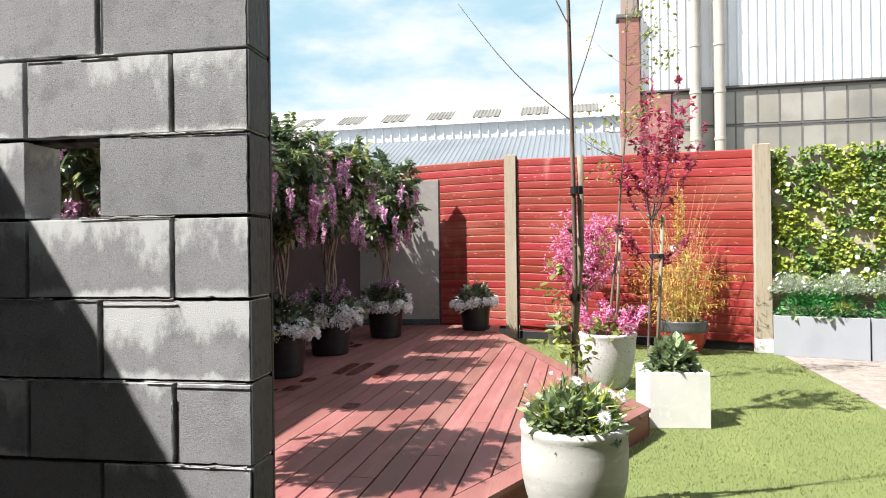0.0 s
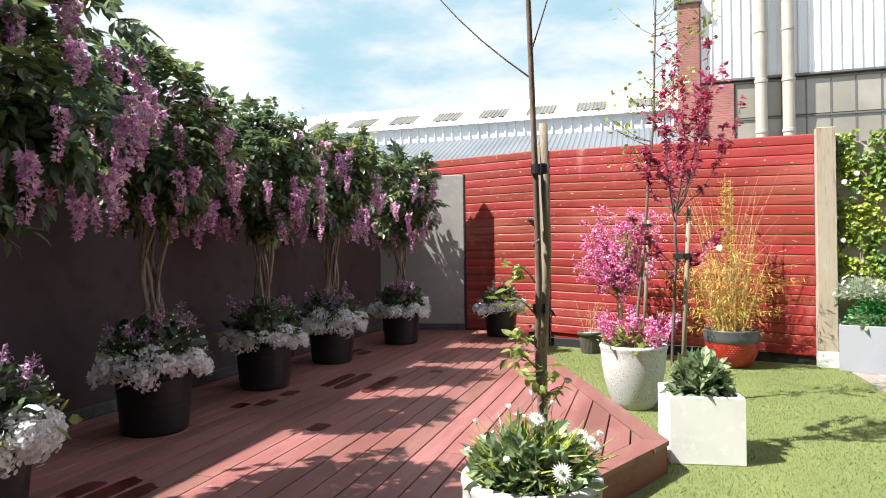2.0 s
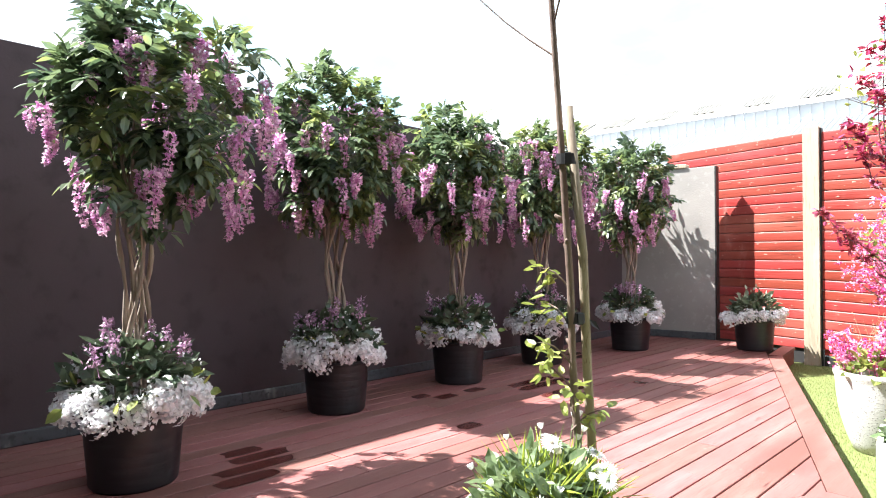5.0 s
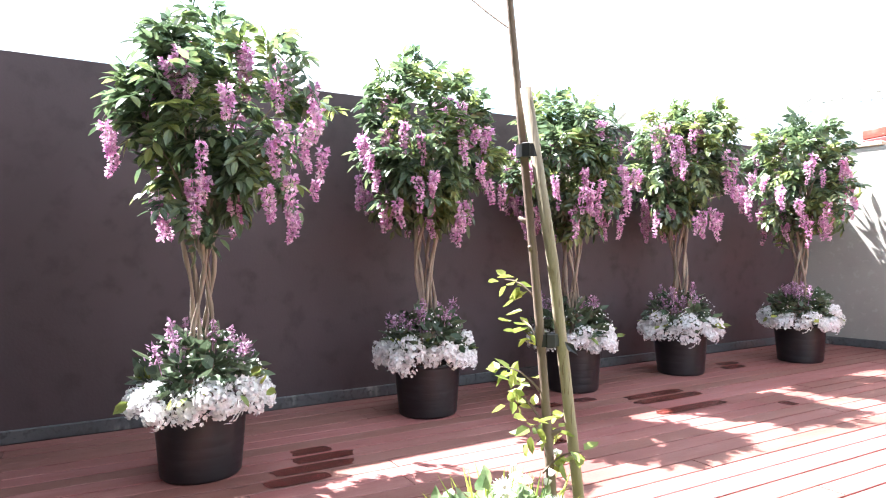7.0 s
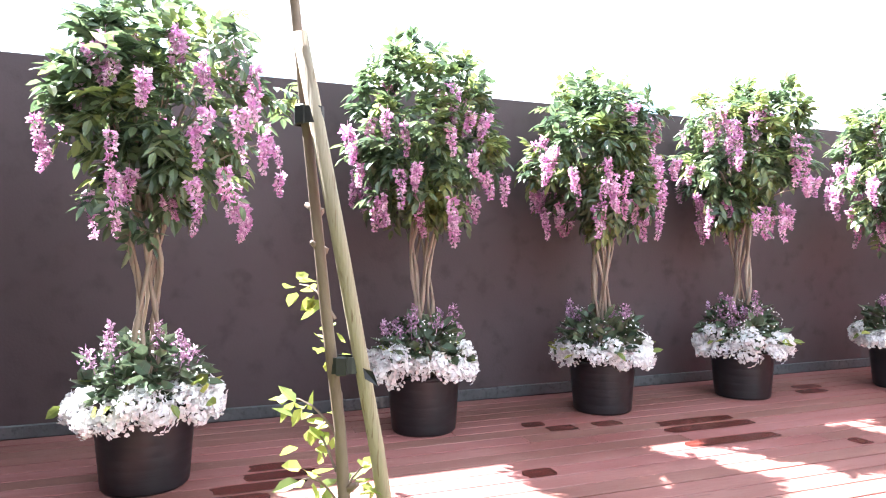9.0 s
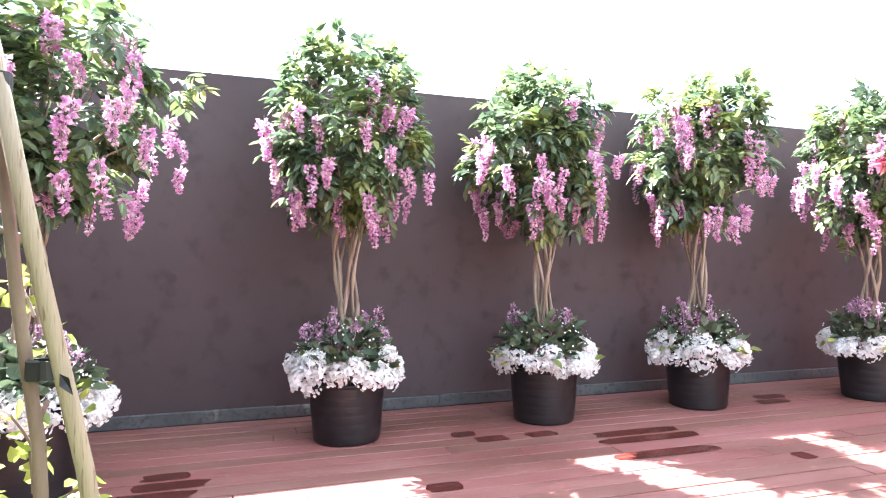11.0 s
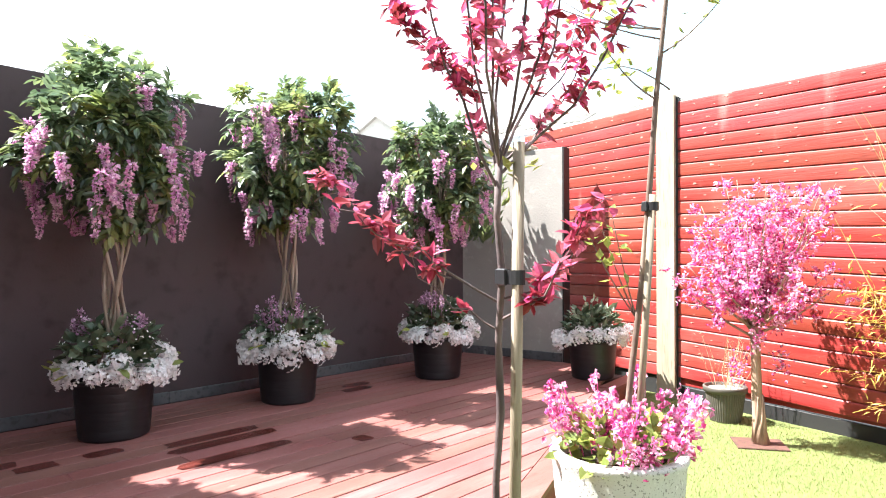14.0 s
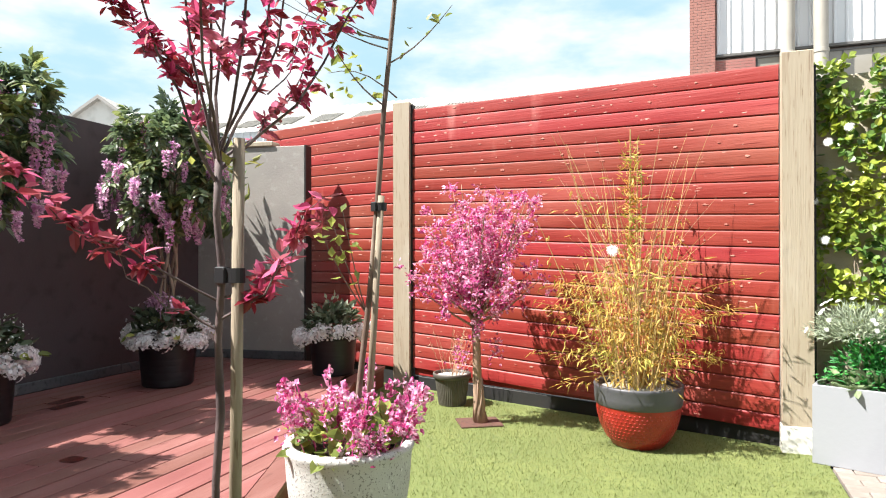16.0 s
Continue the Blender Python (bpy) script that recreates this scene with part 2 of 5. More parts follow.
M_LEAF_GREY = material("silver_leaf", (0.35, 0.40, 0.29), 0.6, vary=0.3, vary_by="island", translucent=0.25)
M_LEAF_BRIGHT = material("bright_green_leaf", (0.07, 0.34, 0.08), 0.5, vary=0.35, vary_by="island", translucent=0.3)
M_LILAC = material("lilac_petal", (0.64, 0.29, 0.54), 0.55, layers=[(24, (0.90, 0.66, 0.80), 0.42, 0.60, EVEN)], vary=0.26, vary_by="island", translucent=0.42)
M_PURPLE = material("purple_petal", (0.40, 0.23, 0.36), 0.6, layers=[(30, (0.72, 0.52, 0.66), 0.50, 0.62, EVEN)], vary=0.45, vary_by="island", translucent=0.3)
M_WHITE = material("white_petal", (0.93, 0.92, 0.93), 0.6, vary=0.05, vary_by="island", translucent=0.38)
M_MAGENTA = material("magenta_petal", (0.57, 0.075, 0.26), 0.55, layers=[(22, (0.84, 0.47, 0.65), 0.44, 0.58, EVEN)], vary=0.35, vary_by="island", translucent=0.36)
M_BAMBOO = material("dry_bamboo_leaf", (0.55, 0.37, 0.085), 0.55, layers=[(4, (0.42, 0.39, 0.075), 0.45, 0.65, EVEN)], vary=0.4, vary_by="island", translucent=0.35)
M_CANE = material("bamboo_cane", (0.52, 0.36, 0.15), 0.5, layers=[(10, (0.40, 0.30, 0.10), 0.45, 0.65, EVEN)], vary=0.2)
M_TWIG = material("dry_twig", (0.48, 0.30, 0.19), 0.8, vary=0.25, vary_by="island")
M_BARK = material("sapling_bark", (0.155, 0.108, 0.085), 0.75, layers=[(12, (0.12, 0.075, 0.06), 0.45, 0.7, (2, 2, 0.6)), (5, (0.33, 0.27, 0.22), 0.55, 0.75, (1, 1, 0.5))], bump=[(40, 0.5, (1, 1, 0.5))])
M_BARK_GREY = material("grey_bark", (0.115, 0.082, 0.082), 0.75, layers=[(5, (0.19, 0.155, 0.145), 0.52, 0.7, EVEN), (14, (0.06, 0.042, 0.045), 0.45, 0.7, (1, 1, 0.6))], bump=[(40, 0.4, EVEN)])
M_STAKE = material("timber_stake", (0.27, 0.22, 0.16), 0.8, layers=[(9, (0.20, 0.155, 0.11), 0.45, 0.7, (3, 3, 0.3)), (30, (0.16, 0.11, 0.07), 0.6, 0.68, (4, 4, 0.2))], bump=[(40, 0.3, (4, 4, 0.3))])
M_TIE = material("rubber_tie", (0.012, 0.012, 0.014), 0.5)
M_STONEPOT = material("pale_stone_pot", (0.46, 0.45, 0.42), 0.85, layers=[(3, (0.37, 0.36, 0.34), 0.42, 0.7, (0.6, 0.6, 3.0)), (9, (0.54, 0.53, 0.51), 0.52, 0.7, (0.7, 0.7, 2)), (70, (0.33, 0.32, 0.30), 0.62, 0.72, EVEN)], bump=[(80, 0.10, EVEN), (8, 0.08, (0.6, 0.6, 3))])
M_SPECKPOT = material("speckled_stone_pot", (0.52, 0.51, 0.49), 0.85, layers=[(2.5, (0.44, 0.43, 0.41), 0.45, 0.7, EVEN), (95, (0.22, 0.21, 0.20), 0.575, 0.635, EVEN), (40, (0.60, 0.59, 0.57), 0.6, 0.7, EVEN)], bump=[(95, 0.22, EVEN)])
M_WHITEPLANTER = material("white_fibre_planter", (0.72, 0.71, 0.69), 0.7, layers=[(3, (0.64, 0.63, 0.61), 0.45, 0.7, EVEN), (16, (0.76, 0.75, 0.73), 0.5, 0.7, EVEN)], bump=[(90, 0.05, EVEN)])
M_BOX = material("pale_grey_box", (0.315, 0.325, 0.355), 0.6, layers=[(2, (0.28, 0.29, 0.32), 0.4, 0.7, EVEN)], bump=[(30, 0.1, EVEN)])
M_REDPOT = material("red_glazed_pot", (0.34, 0.022, 0.016), 0.3, layers=[(20, (0.26, 0.018, 0.014), 0.45, 0.7, EVEN)], bump=[(20, 0.1, EVEN)])
M_GREYRIM = material("dark_grey_glaze", (0.075, 0.075, 0.085), 0.45, bump=[(30, 0.15, EVEN)])
M_RIBPOT = material("ribbed_grey_plastic", (0.080, 0.070, 0.060), 0.5, layers=[(8, (0.11, 0.098, 0.085), 0.5, 0.7, EVEN)])
M_RUST = material("rusted_plate", (0.11, 0.050, 0.038), 0.8, layers=[(20, (0.07, 0.032, 0.026), 0.45, 0.7, EVEN)], bump=[(40, 0.3, EVEN)])
M_PINKBARK = material("fibrous_trunk", (0.36, 0.24, 0.17), 0.85, layers=[(8, (0.22, 0.14, 0.10), 0.45, 0.7, (4, 4, 0.5))], bump=[(30, 0.8, (4, 4, 0.4))])
M_GREENWALL = material("pale_block_wall", (0.42, 0.37, 0.29), 0.9, layers=[(4, (0.34, 0.30, 0.24), 0.4, 0.7, EVEN)], bump=[(50, 0.4, EVEN)])
M_CLAD = material("white_cladding", (0.74, 0.75, 0.77), 0.5, layers=[(0.6, (0.66, 0.67, 0.69), 0.45, 0.7, (1, 1, 0.3))])
M_BRICK = material("red_brick", (0.33, 0.155, 0.125), 0.9, layers=[(1, (0.27, 0.12, 0.10), 0.4, 0.7, EVEN)], vary=0.2)
M_BRICKJOINT = material("brick_joint", (0.32, 0.25, 0.22), 0.95)
M_PANE = material("aged_glazing", (0.285, 0.262, 0.22), 0.3, layers=[(0.8, (0.33, 0.31, 0.275), 0.4, 0.65, EVEN), (0.5, (0.215, 0.205, 0.185), 0.5, 0.7, EVEN)], vary=0.12)
M_GLAZEBAR = material("glazing_bar", (0.13, 0.125, 0.12), 0.6)
M_PIPE = material("cream_pipe", (0.40, 0.37, 0.32), 0.55, layers=[(1.5, (0.33, 0.30, 0.26), 0.45, 0.7, (1, 1, 0.5))])
M_ROOFLOW = material("blue_grey_roof", (0.15, 0.165, 0.185), 0.65, layers=[(0.3, (0.125, 0.138, 0.155), 0.4, 0.7, EVEN)])
M_ROOFTOP = material("cream_roof", (0.47, 0.445, 0.40), 0.7, layers=[(0.25, (0.40, 0.38, 0.34), 0.4, 0.7, EVEN)])
M_SKYLIGHT = material("rooflight", (0.17, 0.158, 0.14), 0.5, layers=[(1.2, (0.12, 0.115, 0.10), 0.4, 0.7, EVEN)])
M_LEAD = material("slate_roof", (0.42, 0.40, 0.38), 0.7)
M_PAINT = material("white_masonry_paint", (0.74, 0.73, 0.70), 0.8, layers=[(3, (0.64, 0.63, 0.60), 0.45, 0.7, EVEN)])


# ---- builders ----
class Geo:
    """Vertices and faces gathered for one mesh."""

    def __init__(self):
        self.v, self.f = [], []

    def add(self, verts, faces):
        o = len(self.v)
        self.v.extend(tuple(map(float, p)) for p in verts)
        self.f.extend(tuple(i + o for i in f) for f in faces)
        return self

    def tube(self, pts, radii, sides=8):
        pts = [Vector(p) for p in pts]
        if not isinstance(radii, (list, tuple)):
            radii = [radii] * len(pts)
        rows, faces, side = [], [], None
        for i, p in enumerate(pts):
            d = (pts[min(i + 1, len(pts) - 1)] - pts[max(i - 1, 0)]).normalized()
            if side is None:
                side = d.orthogonal().normalized()
            side = (side - d * side.dot(d)).normalized()
            up = d.cross(side)
            rows += [p + (side * math.cos(a) + up * math.sin(a)) * radii[i] for a in (2 * math.pi * k / sides for k in range(sides))]
        for i in range(len(pts) - 1):
            for k in range(sides):
                a, b = i * sides + k, i * sides + (k + 1) % sides
                faces.append((a, b, b + sides, a + sides))
        faces.append(tuple(range(sides - 1, -1, -1)))
        faces.append(tuple(range((len(pts) - 1) * sides, len(pts) * sides)))
        return self.add(rows, faces)

    def lathe(self, profile, segs=32, wobble=0.0):
        rows, faces, k = [], [], len(profile)
        for s in range(segs):
            a = 2 * math.pi * s / segs
            w = 1 + wobble * math.sin(a * 3 + 1)
            rows += [(r * w * math.cos(a), r * w * math.sin(a), z) for r, z in profile]
        for s in range(segs):
            t = (s + 1) % segs
            for i in range(k - 1):
                faces.append((s * k + i, t * k + i, t * k + i + 1, s * k + i + 1))
        return self.add(rows, faces)

    def block(self, x0, x1, y0, y1, z0, z1, c=0.004):
        v, f = [], []
        for z, e in ((z0, c), (z0 + c, 0), (z1 - c, 0), (z1, c)):
            v += [(x0 + e, y0 + e, z), (x1 - e, y0 + e, z), (x1 - e, y1 - e, z), (x0 + e, y1 - e, z)]
        for r in range(3):
            for k in range(4):
                a, b = r * 4 + k, r * 4 + (k + 1) % 4
                f.append((a, b, b + 4, a + 4))
        f += [(3, 2, 1, 0), (12, 13, 14, 15)]
        return self.add(v, f)

    def prism(self, profile, start, end):
        """A profile of (across, up) drawn out between start(across) and end(across), both giving points."""
        k = len(profile)
        v = [start(u, w) for u, w in profile] + [end(u, w) for u, w in profile]
        f = [(i, (i + 1) % k, (i + 1) % k + k, i + k) for i in range(k)]
        f += [tuple(range(k - 1, -1, -1)), tuple(range(k, 2 * k))]
        return self.add(v, f)

    def leaves(self, P, D, N, L, W, fold=0.25, droop=0.12, full=False):
        """Folded leaves from P along D, facing N; full: a rounder blade of eight corners."""
        P, D, N = (np.asarray(a, float).reshape(-1, 3) for a in (P, D, N))
        n = len(P)
        L, W = np.broadcast_to(np.asarray(L, float), n)[:, None], np.broadcast_to(np.asarray(W, float), n)[:, None]
        D = D / (np.linalg.norm(D, axis=1, keepdims=True) + 1e-9)
        S = np.cross(D, N)
        S = S / (np.linalg.norm(S, axis=1, keepdims=True) + 1e-9)
        U = np.cross(S, D)
        if full:
            m1, m2 = P + D * L * 0.28 - U * W * fold * 0.8, P + D * L * 0.64 - U * (W * fold + L * droop * 0.35)
            v = np.stack([P, m1, m2, P + D * L - U * L * droop, m1 + S * W * 0.46 + U * W * fold, m2 + S * W * 0.43 + U * W * fold, m1 - S * W * 0.46 + U * W * fold, m2 - S * W * 0.43 + U * W * fold], 1)
            o = len(self.v)
            self.v.extend(map(tuple, v.reshape(-1, 3).tolist()))
            tris = np.array([(0, 6, 1), (0, 1, 4), (1, 6, 7), (1, 7, 2), (1, 2, 5), (1, 5, 4), (2, 7, 3), (2, 3, 5)])
            idx = np.arange(n)[:, None, None] * 8 + o + tris[None]
            self.f.extend(map(tuple, idx.reshape(-1, 3).tolist()))
            return self
        v = np.stack([P, P + D * L * 0.48 - U * W * fold, P + D * L * 0.40 + S * W / 2, P + D * L * 0.40 - S * W / 2, P + D * L - U * L * droop], 1)
        o = len(self.v)
        self.v.extend(map(tuple, v.reshape(-1, 3).tolist()))
        idx = np.arange(n)[:, None, None] * 5 + o + np.array([(0, 3, 1), (0, 1, 2), (1, 3, 4), (1, 4, 2)])[None]
        self.f.extend(map(tuple, idx.reshape(-1, 3).tolist()))
        return self

    def mesh(self, name, smooth=False):
        me = bpy.data.meshes.new(name)
        me.from_pydata(self.v, [], self.f)
        if smooth:
            me.polygons.foreach_set("use_smooth", [True] * len(me.polygons))
        me.update()
        return me


def part(name, geo, mat, parent=None, label="", at=None, smooth=False):
    me = geo.mesh(name, smooth) if isinstance(geo, Geo) else geo
    if mat and not me.materials:
        me.materials.append(mat)
    ob = new(name, me)
    ob.parent = parent
    if at is not None:
        ob.matrix_basis = at
    if label:
        ob["label"] = label
    return ob


def thing(name, at, label, category, group=""):
    ob = new(name)
    ob.empty_display_size = 0.1
    ob.matrix_basis = at
    return tagged(ob, label, category, group)


def setting(name, geo, mat, label, category):
    return tagged(part(name, geo, mat), label, category, kind="structure")


def unit(rng, n):
    d = rng.normal(size=(n, 3))
    return d / np.linalg.norm(d, axis=1, keepdims=True)


def curve_points(a, b, bend, steps=6):
    a, b, bend = Vector(a), Vector(b), Vector(bend)
    return [a.lerp(b, i / steps) + bend * math.sin(math.pi * i / steps) for i in range(steps + 1)]


# ---- setting ----
GRASS = -0.19


def fence_y(x):
    return 0.03 - 0.2866 * (x - 2.69)


g = Geo()
g.add([(-400, -400, -0.23), (400, -400, -0.23), (400, 400, -0.23), (-400, 400, -0.23)], [(0, 1, 2, 3)])
setting("ground", g, M_GROUND, "pale dusty concrete ground around the garden", "ground")

TURF_X0, TURF_X1, TURF_Y0, TURF_Y1 = 1.2, 6.03, -10.5, 0.45
g = Geo()
g.add([(TURF_X0, TURF_Y0, GRASS), (TURF_X1, TURF_Y0, GRASS), (TURF_X1, -1.12, GRASS), (TURF_X1, -0.9, GRASS), (TURF_X0, TURF_Y1, GRASS)], [(0, 1, 2, 3, 4)])
setting("lawn", g, M_TURF, "bright green artificial turf lying beside the deck", "lawn")

# dark rendered boundary wall with a slightly falling top
WALL_X = 0.4
g = Geo()
g.add([(WALL_X - 0.22, -10.49, -0.2), (WALL_X, -10.49, -0.2), (WALL_X, -0.02, -0.2), (WALL_X - 0.22, -0.02, -0.2),
       (WALL_X - 0.22, -10.49, 2.40), (WALL_X, -10.49, 2.40), (WALL_X, -0.02, 2.21), (WALL_X - 0.22, -0.02, 2.21)],
      [(0, 1, 5, 4), (1, 2, 6, 5), (2, 3, 7, 6), (3, 0, 4, 7), (4, 5, 6, 7), (3, 2, 1, 0)])
setting("wall_west", g, M_RENDER, "dark brown painted render garden wall", "wall")
g = Geo()
for k in range(9):
    y0 = -10.48 + k * 1.16
    g.block(WALL_X, WALL_X + 0.025, y0, y0 + 1.157, 0.0, 0.082 + 0.003 * (k % 2), 0.006)
setting("baseboard", g, M_KERB, "weathered grey kicker strip along the wall foot", "skirting")

# short return wall at the far corner, with a dark strip over its end
RET = Matrix.Translation((WALL_X, -0.19, 0)) @ Matrix.Rotation(math.atan2(0.17, 1.2), 4, "Z")
g = Geo().block(0.0, 1.205, 0.0, 0.13, -0.2, 2.18, 0.006)
w = setting("wall_north", g, M_RETURN, "short grey rendered return wall in the deck corner", "wall")
w.matrix_basis = RET
part("edge_strip", Geo().block(1.205, 1.222, -0.006, 0.136, -0.2, 2.185, 0.003), M_EDGE, w, "dark strip over the wall end")
part("coping", Geo().block(0.0, 0.86, -0.02, 0.15, 2.18, 2.235, 0.01), M_POST, w, "pale timber coping")
part("kicker", Geo().block(0.03, 1.2, -0.02, 0.0, 0.0, 0.09, 0.005), M_KERB, w, "grey kicker strip")

# unseen plain wall added beside the entrance to throw the slanting shade
setting("wall_side", Geo().block(1.193, 1.413, -10.49, -8.1, -0.2, 2.43), M_RENDER, "unseen dark brown wall added to shade the entrance blocks", "wall")


# unseen walls added behind the entrance and by the lawn, blocking sky light
setting("wall_south", Geo().block(-4.0, 12.0, -10.9, -10.5, -0.23, 5.6), M_RENDER, "unseen dark wall added behind the entrance to cut sky light", "wall")
setting("wall_east", Geo().block(6.7, 7.0, -10.48, -5.2, -0.23, 5.6), M_RENDER, "unseen dark wall added beside the lawn to cut sky light", "wall")


# ---- fence ----
def fence_panel(xa, xb, za, zb, bottom_a, bottom_b, rows, label):
    a, b = Vector((xa, fence_y(xa), 0)), Vector((xb, fence_y(xb), 0))
    run = (b - a).length
    at = Matrix.Translation(a) @ Matrix.Rotation(math.atan2(b.y - a.y, b.x - a.x), 4, "Z")
    ob = thing("fence", at, label, "fence", "red fence panels")
    pitch_a, pitch_b = (za - bottom_a) / rows, (zb - bottom_b) / rows
    rise = (pitch_b + pitch_a) / 2
    prof = [(0.012, 0.0), (-0.010, 0.001), (-0.0142, 0.006), (-0.0158, rise * 0.22), (-0.0165, rise * 0.5), (-0.0160, rise * 0.75), (-0.0148, rise - 0.014), (-0.0085, rise - 0.006), (0.002, rise - 0.0045), (0.012, rise - 0.001)]
    rng = random.Random(len(label))
    slab = Geo().prism(prof, lambda u, w: (0.0, u, w), lambda u, w: (run, u, w + 0)).mesh("board")
    for r in range(rows):
        z = bottom_a + r * pitch_a
        tip = math.atan2((bottom_b + r * pitch_b) - z, run)
        part("board", slab, M_FENCE, ob, at=Matrix.Translation((0, rng.uniform(-0.002, 0.002), z)) @ Matrix.Rotation(-tip, 4, "Y"))
    flakes = Geo()
    for r in range(rows):
        x = rng.uniform(0.05, 0.2)
        while x < run - 0.1:
            if rng.random() < (0.75 if r > rows * 0.55 else 0.35):
                z = bottom_a + r * pitch_a + ((bottom_b - bottom_a) + r * (pitch_b - pitch_a)) * x / run + rise * rng.uniform(0.25, 0.75)
                sx, sz, m = rng.uniform(0.008, 0.026), rng.uniform(0.004, 0.009), 9
                ring = [(x + sx * math.cos(6.283 * k / m) * rng.uniform(0.5, 1.2), -0.0188, z + sz * math.sin(6.283 * k / m) * rng.uniform(0.5, 1.25)) for k in range(m)]
                flakes.add(ring + [(x, -0.0191, z)], [(k, (k + 1) % m, m) for k in range(m)])
            x += rng.choice((0.15, 0.29, 0.30, 0.31))
    part("flaked_paint", flakes, M_FLAKE, ob, "small pale flaked paint spots")["kind"] = "stuff"
    part("backing", Geo().block(0.0, run, 0.014, 0.03, min(bottom_a, bottom_b) + 0.02, min(za, zb) - 0.02), M_FENCE, ob)
    # black strip paints the shade in the gap under the boards
    part("gravel_board", Geo().block(0.0, run, 0.012, 0.04, -0.2, min(bottom_a, bottom_b) + 0.01), M_EDGE, ob, "black strip for the shaded gap under the boards")
    return ob


fence_panel(2.79, 5.8, 2.46, 2.345, 0.0, -0.09, 22, "red stained horizontal board fence panel with flaking paint")
fence_panel(0.7, 2.6, 2.48, 2.48, -0.02, -0.02, 22, "red stained board fence panel behind the return wall")


def fence_post(x0, x1, y, top, label):
    ob = thing("fence_post", Matrix.Translation(((x0 + x1) / 2, y, 0)), label, "post", "fence posts")
    h = (x1 - x0) / 2
    part("shaft", Geo().block(-h, h, -0.05, 0.06, -0.2, top, 0.006), M_POST, ob)
    return ob


fence_post(2.60, 2.765, 0.0, 2.52, "square pale pine fence post")
# black strip stands in for the shadow in the gap beside the post
part("shadow_strip", Geo().block(2.767, 2.787, -0.01, 0.05, -0.2, 2.50, 0.002), M_EDGE, None)
tagged(bpy.data.objects["shadow_strip"], "narrow black strip for the shaded gap beside the pine post", "channel")
p2 = fence_post(5.805, 5.985, -0.93, 2.39, "square pale pine fence post with a white foot")
part("foot", Geo().block(-0.097, 0.097, -0.062, 0.06, -0.2, -0.02, 0.008), M_PAINT, p2, "white painted concrete foot")
# same shadow strip for the gap at the second post
tagged(part("shadow_strip", Geo().block(5.99, 6.006, -0.93, -0.86, -0.2, 2.30, 0.003), M_EDGE), "narrow black strip for the shaded gap beside the pine post", "channel")

# ---- ivy wall ----
IVY = Matrix.Translation((5.99, -0.80, 0)) @ Matrix.Rotation(math.atan(-0.30), 4, "Z")
g = Geo()
for r in range(11):
    for c in range(8):
        x0 = c * 0.45 + (0.225 if r % 2 else 0) - 0.2
        x0, x1 = max(x0, 0.03), min(x0 + 0.442, 3.4)
        g.block(x0, x1, 0.0, 0.1, -0.2 + r * 0.222, -0.2 + r * 0.222 + 0.214, 0.004)
g.block(0.03, 3.4, 0.004, 0.10, -0.2, 2.22)
wall_ivy = setting("wall_ivy", g, M_GREENWALL, "pale block wall behind the climbing greenery", "wall")
wall_ivy.matrix_basis = IVY

# ---- block wall at the entrance ----
BLK = Matrix.Translation((2.81, -8.056, 0)) @ Matrix.Rotation(radians(3.0), 4, "Z")
bw = thing("wall_entrance", BLK, "bare grey concrete block wall with one missing block", "wall")
bw["kind"] = "structure"


def worn_block(width, seed, depth=0.135, height=0.2145):
    """A block whose front arrises are crumbled by a few millimetres."""
    r = random.Random(seed)
    walk_round = []
    nx, nz = int(width / 0.013), 16
    for i in range(nx):
        walk_round.append((-width + width * i / nx, 0.0, 0, 1))
    for i in range(nz):
        walk_round.append((0.0, height * i / nz, -1, 0))
    for i in range(nx):
        walk_round.append((-width * i / nx, height, 0, -1))
    for i in range(nz):
        walk_round.append((-width, height - height * i / nz, 1, 0))
    n = len(walk_round)
    rim, face, rear = [], [], []
    for i, (x, z, dx, dz) in enumerate(walk_round):
        wear = 0.0018 + 0.0016 * noise.noise((x * 30 + seed * 7, z * 30, 1.0)) + max(0.0, noise.noise((x * 70, z * 70 + seed * 3, 4.0)) - 0.25) * 0.011
        wear = max(0.0004, wear) + r.uniform(0, 0.0007)
        mx, mz = (dx or (1 if x < -width / 2 else -1)), (dz or (1 if z < height / 2 else -1))
        ix, iz = min(max(x + mx * wear, -width + wear), -wear), min(max(z + mz * wear, wear), height - wear)
        if dx == 0:
            ix = min(max(x, -width + wear), -wear)
        else:
            iz = min(max(z, wear), height - wear)
        rim.append((x + dx * wear * 0.35, 0.003 + wear * 0.9, z + dz * wear * 0.35))
        face.append((ix, 0.0, iz))
        rear.append((x, depth, z))
    f = [tuple(range(n - 1, -1, -1))[::-1]]
    for a in range(n):
        b = (a + 1) % n
        f += [(a, n + a, n + b, b), (n + a, 2 * n + a, 2 * n + b, n + b)]
    f.append(tuple(range(3 * n - 1, 2 * n - 1, -1)))
    return Geo().add(face + rim + rear, f).mesh("concrete_block")


